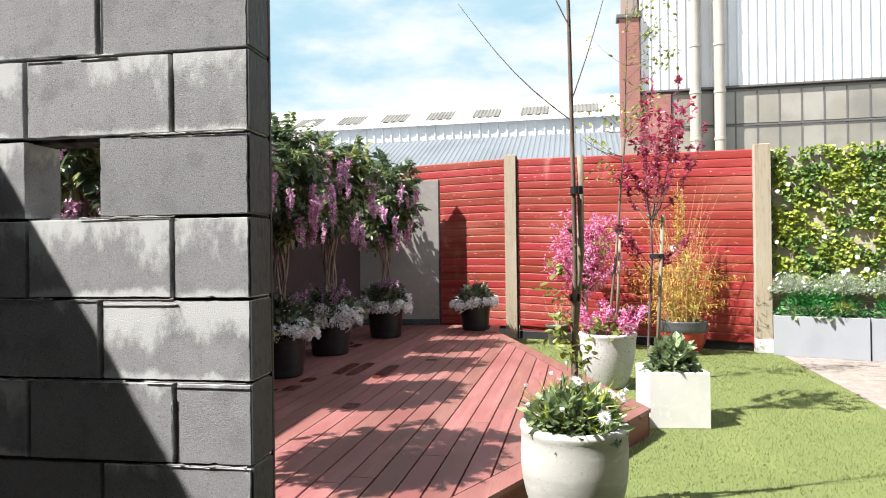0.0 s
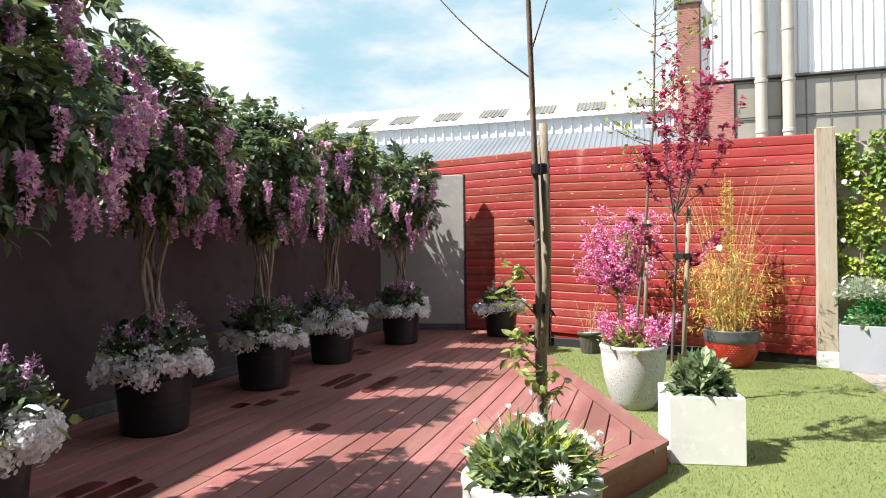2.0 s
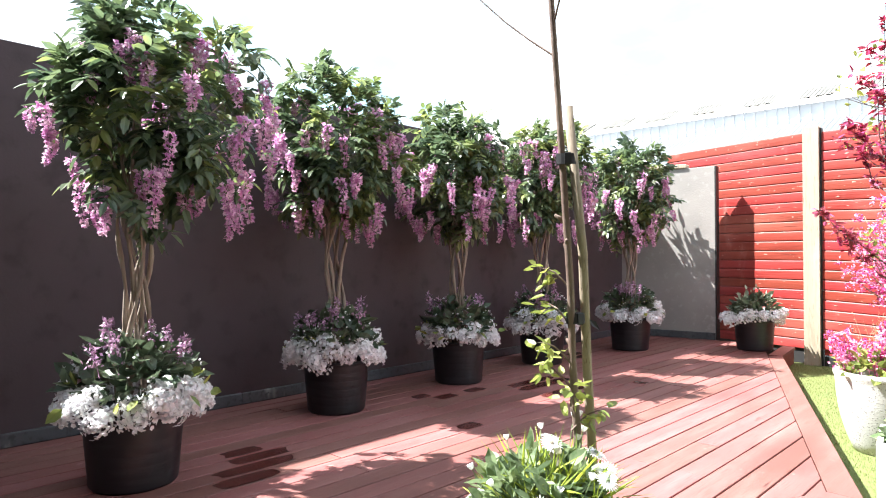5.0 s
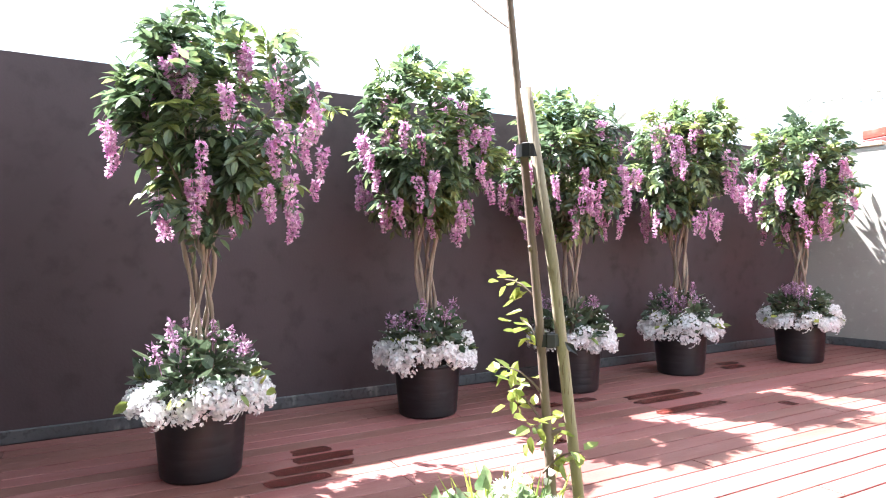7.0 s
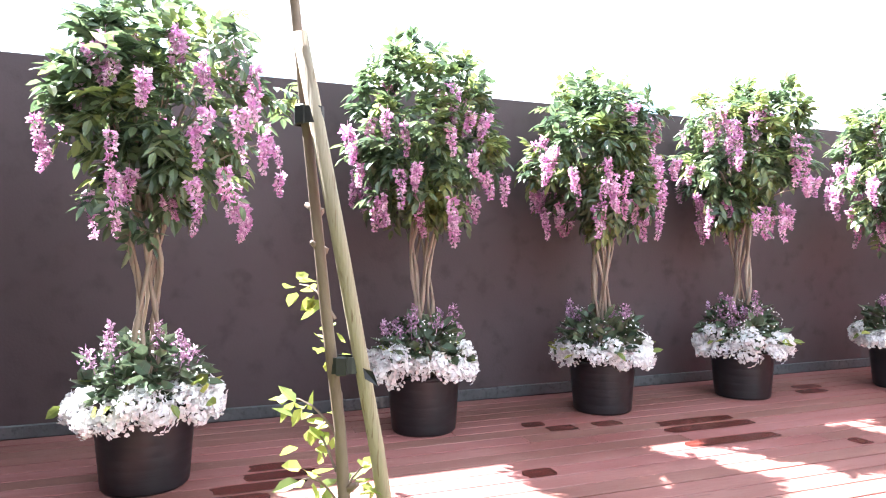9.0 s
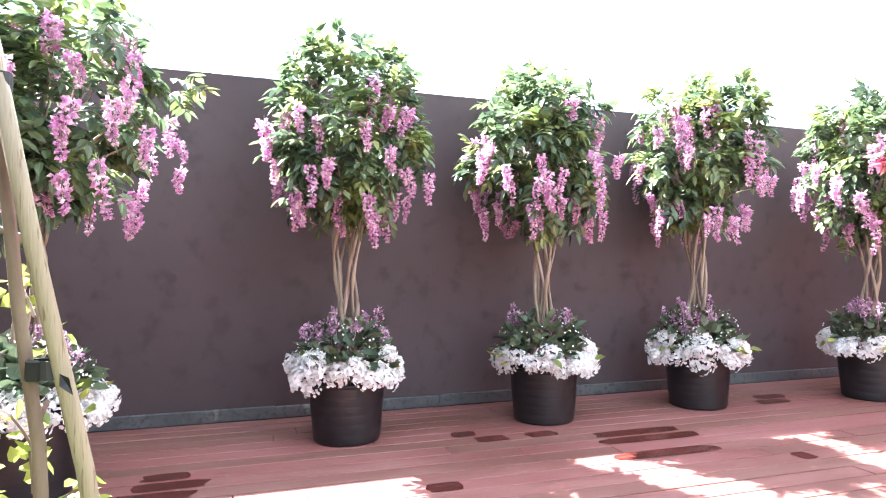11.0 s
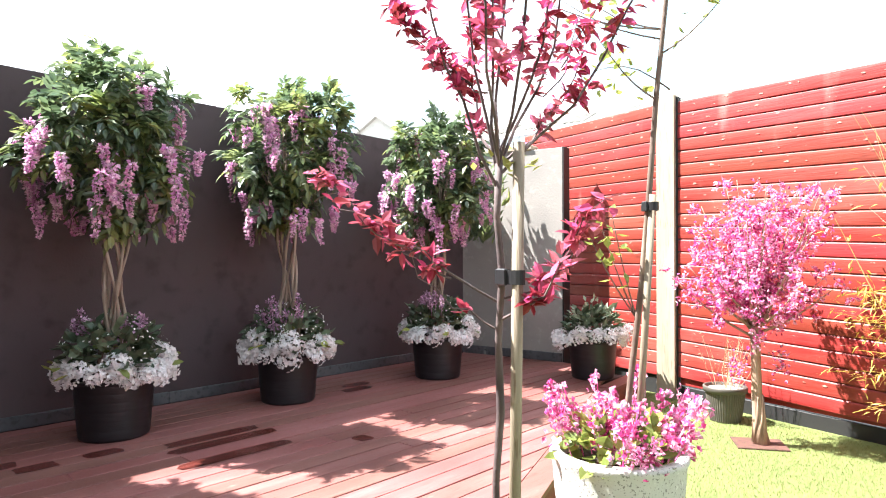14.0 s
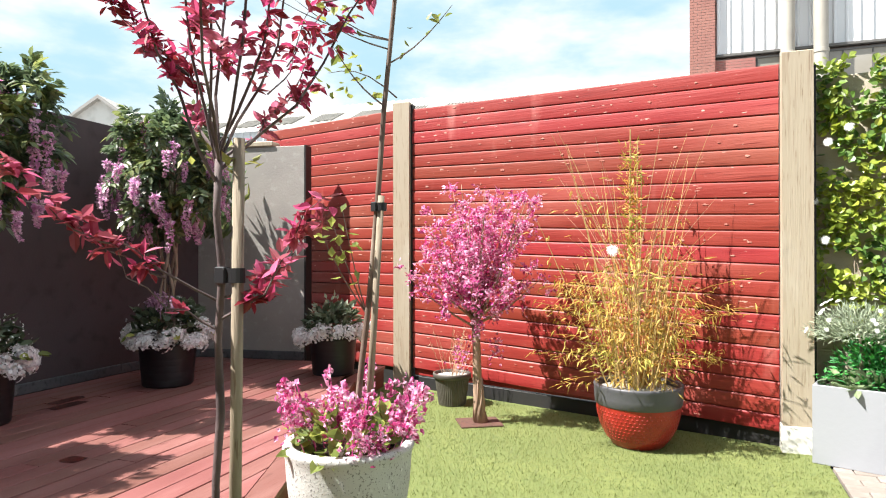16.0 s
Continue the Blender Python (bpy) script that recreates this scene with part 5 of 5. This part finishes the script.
part("rim_band", Geo().lathe([(0.276, 0.275), (0.284, 0.285), (0.288, 0.33), (0.290, 0.385), (0.294, 0.40), (0.290, 0.412), (0.272, 0.412), (0.262, 0.36)], 48), M_GREYRIM, bp, "dark grey rim", smooth=True)
part("gravel", Geo().lathe([(0.0, 0.385), (0.15, 0.38), (0.264, 0.37)], 24), M_STONEPOT, bp, "pale gravel topping")
lfg = Geo()
for k in range(50):
    q, rr = rng.uniform(0, 6.28), rng.uniform(0, 0.2)
    hh = rng.uniform(0.7, 1.6) if k < 22 else rng.uniform(0.4, 0.9)
    lean = rng.uniform(0.05, 0.50) * (1.0 if hh < 1.2 else 0.6)
    a = np.array([rr * math.cos(q), rr * math.sin(q), 0.36])
    b = a + np.array([math.cos(q) * lean * hh, math.sin(q) * lean * hh * 0.7, hh])
    pts = curve_points(a, b, (0, 0, 0.02), 7)
    part("cane", Geo().tube(pts, [0.0055, 0.005, 0.0045, 0.004, 0.0035, 0.003, 0.002, 0.0012], 5), M_CANE, bp)
    n = 36
    i = rng.uniform(0.6, 6.3, n)
    C = np.array([np.array(pts[int(c)].lerp(pts[int(c) + 1], c % 1)) for c in i])
    side = rng.normal(size=(n, 3)) * np.array([1, 1, 0.4])
    off = side * rng.uniform(0.01, 0.10, (n, 1))
    lfg.leaves(C + off, side + np.array([0, 0, -0.25]), np.tile((0, 0, 1.0), (n, 1)) + rng.normal(size=(n, 3)) * 0.5, rng.uniform(0.05, 0.095, n), rng.uniform(0.008, 0.014, n), 0.2, 0.25)
for k in range(4):
    x0, y0, hh = rng.normal() * 0.03, rng.normal() * 0.04, rng.uniform(1.5, 1.85)
    pts = curve_points((x0, y0, 0.36), (x0 + 0.02, y0, 0.36 + hh), (0, 0, 0), 7)
    part("cane", Geo().tube(pts, 0.004, 5), M_CANE, bp)
    n = 110
    zc = rng.uniform(0.5, 1.0, n) * hh + 0.36
    C = np.stack([np.full(n, x0), np.full(n, y0), zc], 1) + rng.normal(size=(n, 3)) * 0.025
    lfg.leaves(C, rng.normal(size=(n, 3)) * (1, 1, 0.5) + np.array([0, 0, 0.6]), unit(rng, n), rng.uniform(0.04, 0.075, n), rng.uniform(0.008, 0.013, n), 0.2, 0.2)
for k in range(54):
    q = rng.uniform(0, 6.28)
    zz = rng.uniform(0.1, 1.3)
    a, ln = np.array([0.1 * math.cos(q), 0.1 * math.sin(q), 0.38 + zz * 0.5]), rng.uniform(0.35, 0.66)
    b = a + np.array([math.cos(q) * ln, math.sin(q) * ln * 0.6, rng.uniform(-0.05, 0.28)])
    n = 22
    t = rng.uniform(0.3, 1.0, n)
    lfg.tube(curve_points(a, b, (0, 0, 0.05), 5), 0.0018, 4)
    lfg.leaves(a + (b - a) * t[:, None] + rng.normal(size=(n, 3)) * 0.02 + np.array([0, 0, 0.03]), rng.normal(size=(n, 3)) + np.array([math.cos(q), math.sin(q), -0.3]), np.tile((0, 0, 1.0), (n, 1)), rng.uniform(0.05, 0.09, n), 0.011, 0.2, 0.2)
part("foliage", lfg, M_BAMBOO, bp, "dry golden bamboo leaves")
for k in range(40):
    q = rng.uniform(0, 6.28)
    a, b = (0.05 * math.cos(q), 0.05 * math.sin(q), 0.9), (rng.uniform(-0.62, 0.5), rng.uniform(-0.25, 0.2), rng.uniform(1.35, 2.15))
    part("twig", Geo().tube(curve_points(a, b, (0, 0, 0.03), 4), [0.003, 0.0025, 0.002, 0.0015, 0.001], 4), M_TWIG if k % 2 else M_CANE, bp)
part("white_flower", DAISY, M_WHITE, bp, "single white flower", at=tilt_to((-0.14, -0.24, 1.30), (0.2, -1, 0.4)) @ Matrix.Diagonal((0.8, 0.8, 0.8, 1)))

# small ribbed pot with a dried plant
rng = np.random.default_rng(36)
sp = thing("dried_plant_pot", pose(3.36, -0.50, GRASS), "small ribbed grey pot with a dried-up plant", "potted plant")
g = Geo()
v, f, n = [], [], 96
prof = [(0.105, 0.0), (0.112, 0.01), (0.142, 0.225)]
for s_ in range(n):
    a = 2 * math.pi * s_ / n
    for r, z in prof:
        rr = r + (0.004 if s_ % 2 else 0)
        v.append((rr * math.cos(a), rr * math.sin(a), z))
for s_ in range(n):
    t = (s_ + 1) % n
    for i in range(2):
        f.append((s_ * 3 + i, t * 3 + i, t * 3 + i + 1, s_ * 3 + i + 1))
part("pot", g.add(v, f), M_RIBPOT, sp)
part("rim", Geo().lathe([(0.142, 0.222), (0.160, 0.228), (0.163, 0.262), (0.158, 0.27), (0.146, 0.27), (0.140, 0.24)], 40), M_RIBPOT, sp, smooth=True)
part("gravel", Geo().lathe([(0.0, 0.255), (0.08, 0.25), (0.143, 0.245)], 20), M_STONEPOT, sp)
lf = Geo()
for k in range(22):
    q, rr = rng.uniform(0, 6.28), rng.uniform(0, 0.09)
    a = np.array([rr * math.cos(q), rr * math.sin(q), 0.25])
    b = a + np.array([math.cos(q) * 0.12, math.sin(q) * 0.12, rng.uniform(0.15, 0.45)])
    part("stem", Geo().tube(curve_points(a, b, (rng.normal() * 0.02, rng.normal() * 0.02, 0), 4), [0.0025, 0.002, 0.002, 0.0015, 0.001], 4), M_TWIG, sp)
    m = 12
    lf.leaves(a + (b - a) * rng.uniform(0.3, 1, (m, 1)), rng.normal(size=(m, 3)), unit(rng, m), rng.uniform(0.015, 0.035, m), 0.006)
part("dry_foliage", lf, M_TWIG, sp)["kind"] = "stuff"

# pale planter boxes below the ivy wall
rng = np.random.default_rng(37)


def planter_box(k):
    at = IVY @ Matrix.Translation((0.06 + k * 0.99, -0.36, 0)) @ Matrix.Rotation(radians(-1.5), 4, "Z")
    ob = thing("planter_box", at, "pale grey planter box full of daisies and green plants", "planter", "boxes below the ivy wall")
    part("front_panel", Geo().block(0.0, 0.975, 0.0, 0.02, GRASS, 0.29, 0.004), M_BOX, ob)
    part("side_panel", Geo().block(0.0, 0.02, 0.021, 0.34, GRASS, 0.29, 0.004), M_BOX, ob)
    part("side_panel", Geo().block(0.955, 0.975, 0.021, 0.34, GRASS, 0.29, 0.004), M_BOX, ob)
    part("soil", Geo().block(0.02, 0.955, 0.021, 0.34, 0.2, 0.26), M_SOIL, ob)
    for j in range(2):
        cx = 0.22 + 0.5 * j
        part("daisy_bush", bush(rng, 1700, (cx, 0.15, 0.56), (0.28, 0.18, 0.22), 0.055, 0.008, 0.5, 0.15), M_LEAF_GREY, ob, "silvery feathery foliage")
        part("bush_stem", Geo().tube([(cx, 0.16, 0.25), (cx + 0.02, 0.16, 0.45), (cx, 0.16, 0.66)], [0.012, 0.010, 0.006], 6), M_STEM, ob)
        for i in range(34):
            o = unit(rng, 1)[0]
            o[2] = abs(o[2])
            part("daisy", DAISY, M_WHITE, ob, at=tilt_to((cx + o[0] * 0.29, 0.16 + o[1] * 0.19, 0.60 + o[2] * 0.23), (o[0], o[1] - 0.4, o[2] + 0.4)) @ Matrix.Diagonal((0.30, 0.30, 0.30, 1)))
    part("green_foliage", bush(rng, 1900, (0.48, 0.19, 0.27), (0.48, 0.16, 0.36), 0.055, 0.022, 0.2, 0.25), M_LEAF_BRIGHT, ob, "bright green fern-like leaves")
    part("low_foliage", bush(rng, 170, (0.5, 0.09, 0.27), (0.47, 0.10, 0.14), 0.07, 0.045, 0.1, 0.3), M_LEAF_PALE, ob)
    part("lime_foliage", bush(rng, 60, (0.72, 0.04, 0.38), (0.10, 0.07, 0.06), 0.07, 0.02, 0.1, 0.3), M_LEAF_LIME, ob)
    part("saucer", Geo().lathe([(0.0, 0.0), (0.08, 0.0), (0.10, 0.04), (0.092, 0.04)], 20), M_LEAF_PALE, ob, "olive green plant saucer", at=pose(0.2, 0.09, 0.265))


planter_box(0)
planter_box(1)
planter_box(2)

# ivy panel
rng = np.random.default_rng(38)
iv = thing("ivy_panel", IVY, "lime green ivy panel with white flowers on the block wall", "climber")
n = 9000
X, Z = rng.uniform(-0.02, 3.3, n), rng.uniform(0.55, 2.34, n)
fill = np.array([noise.noise((a * 5.2, b * 5.2, 3.0)) for a, b in zip(X, Z)])
k = fill > -0.20
X, Z = X[k], Z[k]
n = len(X)
P = np.stack([X, -0.012 - rng.uniform(0, 0.06, n), Z], 1)
D = np.stack([rng.normal(size=n), -0.5 - rng.uniform(0, 0.6, n), rng.normal(size=n) * 0.7 - 0.35], 1)
tone = np.array([noise.noise((a * 3.1, b * 3.1, 9.0)) for a, b in zip(P[:, 0], P[:, 2])]) + rng.normal(size=n) * 0.22
for name, pick, mat, label in (("ivy_leaves", tone > -0.12, M_LEAF_IVY, "broad lime green ivy leaves"), ("dark_ivy_leaves", tone <= -0.12, M_LEAF_MID, "mid-green ivy leaves")):
    m = int(pick.sum())
    part(name, Geo().leaves(P[pick], D[pick], np.tile((0, -0.6, 0.8), (m, 1)) + rng.normal(size=(m, 3)) * 0.45, rng.uniform(0.036, 0.070, m), rng.uniform(0.034, 0.062, m), 0.15, 0.3, True), mat, iv, label)
vines = Geo()
for j in range(26):
    x0 = rng.uniform(0.0, 3.3)
    vines.tube(curve_points((x0, -0.02, 0.3), (x0 + rng.uniform(-0.3, 0.3), -0.03, rng.uniform(1.4, 2.2)), (0.08 * rng.normal(), -0.02, 0), 8), 0.004, 4)
part("vines", vines, M_STEM, iv)
for j in range(34):
    part("white_flower", DAISY, M_WHITE, iv, at=tilt_to((rng.uniform(0.03, 3.2), -0.12, rng.uniform(0.62, 1.9)), (rng.normal() * 0.3, -1, 0.3)) @ Matrix.Diagonal((0.6, 0.6, 0.6, 1)))


# ---- deck: boards last ----
deck = thing("deck", pose(0, 0, 0), "raised red-brown timber deck with damp patches", "deck")
deck["kind"] = "structure"
PITCH, GAP = 0.140, 0.009
CORNER_FAR, CORNER_NEAR = Vector((2.60, -0.83)), Vector((4.14, -4.90))
FRONT = Vector((0.89, 1.81)).normalized()
LONG = (CORNER_NEAR - CORNER_FAR).normalized()
INSET = 0.14


def edge_y(p, d, x, inward):
    n = Vector((-d.y, d.x))
    q = p + n * inward
    return q.y + (x - q.x) * d.y / d.x


def deck_far(x):
    return min(-0.03, edge_y(CORNER_FAR, LONG, x, -INSET))


def deck_near(x):
    return max(-10.4, edge_y(CORNER_NEAR, FRONT, x, INSET))


rng = random.Random(11)
x = WALL_X + 0.03
while x < 4.1:
    a, b = x, x + PITCH - GAP
    prof = [(a, -0.026), (a, -0.002), (a + 0.002, 0.0), (b - 0.002, 0.0), (b, -0.002), (b, -0.026)]
    lo, hi = max(deck_near(a), deck_near(b)), min(deck_far(a), deck_far(b))
    if hi - lo > 0.05 or deck_far(a) - deck_near(a) > 0.05:
        cuts = []
        y = deck_near(a) + rng.uniform(0.8, 3.6)
        while y < hi - 0.6:
            if y > lo + 0.6:
                cuts.append(y)
            y += 3.6
        ends = [None] + cuts + [None]
        for s, e in zip(ends, ends[1:]):
            sf = (lambda u, w: (u, min(deck_near(u), deck_far(u)), w)) if s is None else (lambda u, w, s=s: (u, s + 0.003, w))
            ef = (lambda u, w: (u, deck_far(u), w)) if e is None else (lambda u, w, e=e: (u, e - 0.003, w))
            part("plank", Geo().prism(prof, ef, sf), M_DECK, deck, at=Matrix.Translation((0, 0, rng.uniform(-0.0012, 0.0012))))
    x += PITCH


def border(p, q, cut_p, cut_q):
    """A border plank inside the line p to q, mitred at its ends."""
    d = (q - p).normalized()
    n = Vector((d.y, -d.x))
    w = INSET - 0.006
    pts = [p, q, q + n * w + d * cut_q, p + n * w + d * cut_p]
    g = Geo()
    g.add([(c.x, c.y, -0.026) for c in pts] + [(c.x, c.y, 0.001) for c in pts], [(3, 2, 1, 0), (4, 5, 6, 7), (0, 1, 5, 4), (1, 2, 6, 5), (2, 3, 7, 6), (3, 0, 4, 7)])
    part("border_plank", g, M_DECK, deck)
    f = Geo()
    o = n * 0.012
    pts = [p + o, q + o, q + o + n * 0.022, p + o + n * 0.022]
    f.add([(c.x, c.y, -0.2) for c in pts] + [(c.x, c.y, -0.027) for c in pts], [(3, 2, 1, 0), (4, 5, 6, 7), (0, 1, 5, 4), (1, 2, 6, 5), (2, 3, 7, 6), (3, 0, 4, 7)])
    part("fascia", f, M_FASCIA, deck, "dark red fascia board")


border(CORNER_FAR, CORNER_NEAR, 0.05, -0.06)
border(CORNER_NEAR, CORNER_NEAR - FRONT * 6.2, 0.06, 0.0)
border(Vector((2.50, -0.03)), CORNER_FAR, 0.0, 0.0)
part("joist_base", Geo().block(WALL_X + 0.03, 2.3, -9.0, -0.1, -0.2, -0.035), M_EDGE, deck, "dark joists below")

# damp patches on single boards
for i, (px, y0, y1) in enumerate(((1.52, -4.05, -3.40), (1.66, -4.10, -3.35), (1.94, -4.15, -3.45), (1.38, -4.75, -4.52), (1.24, -4.85, -4.68), (1.38, -4.42, -4.20), (0.96, -2.30, -2.0), (1.10, -2.42, -2.1),
                                  (1.66, -6.6, -6.2), (1.80, -6.75, -6.25), (1.94, -6.8, -6.45), (1.52, -6.55, -6.3), (2.08, -5.25, -5.05), (2.22, -3.2, -3.08))):
    col = math.floor((px - WALL_X - 0.03) / PITCH)
    a = WALL_X + 0.03 + col * PITCH + 0.008
    b = a + PITCH - GAP - 0.016
    ring = []
    rr = random.Random(i)
    for k in range(20):
        t = 2 * math.pi * k / 20
        c, s = math.cos(t), math.sin(t)
        ring.append(((a + b) / 2 + (b - a) / 2 * math.copysign(abs(c) ** 0.35, c), (y0 + y1) / 2 + (y1 - y0) / 2 * math.copysign(abs(s) ** 0.6, s) * rr.uniform(0.80, 1.0), 0.0022))
    tagged(part("damp_patch", Geo().add(ring, [tuple(range(20))]), M_STAIN), "dark damp patch on a deck board", "water stain", "damp patches")

# ---- paving blocks and turf blades ----
pav = setting("pavement", Geo().add([(6.04, -9.0, -0.212), (9.5, -9.0, -0.212), (9.5, -1.0, -0.212), (6.04, -1.0, -0.212)], [(0, 1, 2, 3)]), M_MORTAR, "weathered pinkish block paving beside the lawn", "pavement")
brick = Geo().block(0.003, 0.197, 0.003, 0.097, -0.03, 0.0, 0.004).mesh("paver")
rng = random.Random(3)
for r in range(34):
    if r % 2:
        part("paver", brick, M_PAVER, pav, at=Matrix.Translation((6.045, -4.6 + r * 0.1, -0.189)) @ Matrix.Diagonal((0.485, 1, 1, 1)))
    for c in range(8):
        part("paver", brick, M_PAVER, pav, at=Matrix.Translation((6.045 + c * 0.2 + (0.1 if r % 2 else 0), -4.6 + r * 0.1, -0.188 + rng.uniform(-0.003, 0.002))) @ Matrix.Rotation(rng.uniform(-0.02, 0.02), 4, "Z"))

nr = np.random.default_rng(4)
N = 150000
bx, by = nr.uniform(2.3, TURF_X1, N), nr.uniform(-7.6, 0.2, N)
far_edge = CORNER_FAR.y + (bx - CORNER_FAR.x) * LONG.y / LONG.x
near_edge = CORNER_NEAR.y + (bx - CORNER_NEAR.x) * FRONT.y / FRONT.x
ondeck = (bx < 4.12) & (by < far_edge) & (by > near_edge)
keep = (~ondeck) & (by < 0.0 - 0.2866 * (bx - 2.69) - 0.02)
bx, by = bx[keep], by[keep]
n = len(bx)
ang, tip = nr.uniform(0, 6.28, n), nr.uniform(0.3, 1.1, n)
hgt = nr.uniform(0.010, 0.020, n)
wid = nr.uniform(0.0012, 0.0022, n)
P = np.stack([bx, by, np.full(n, GRASS)], 1)
S = np.stack([np.cos(ang), np.sin(ang), np.zeros(n)], 1) * wid[:, None]
T = np.stack([-np.sin(ang) * tip * hgt, np.cos(ang) * tip * hgt, hgt], 1)
tri = np.stack([P - S, P + S, P + T], 1).reshape(-1, 3)
g = Geo()
g.v = list(map(tuple, tri.tolist()))
g.f = list(map(tuple, np.arange(3 * n).reshape(-1, 3).tolist()))
tagged(part("turf_blades", g, M_BLADE), "short green and yellowish artificial grass blades", "grass", kind="stuff")
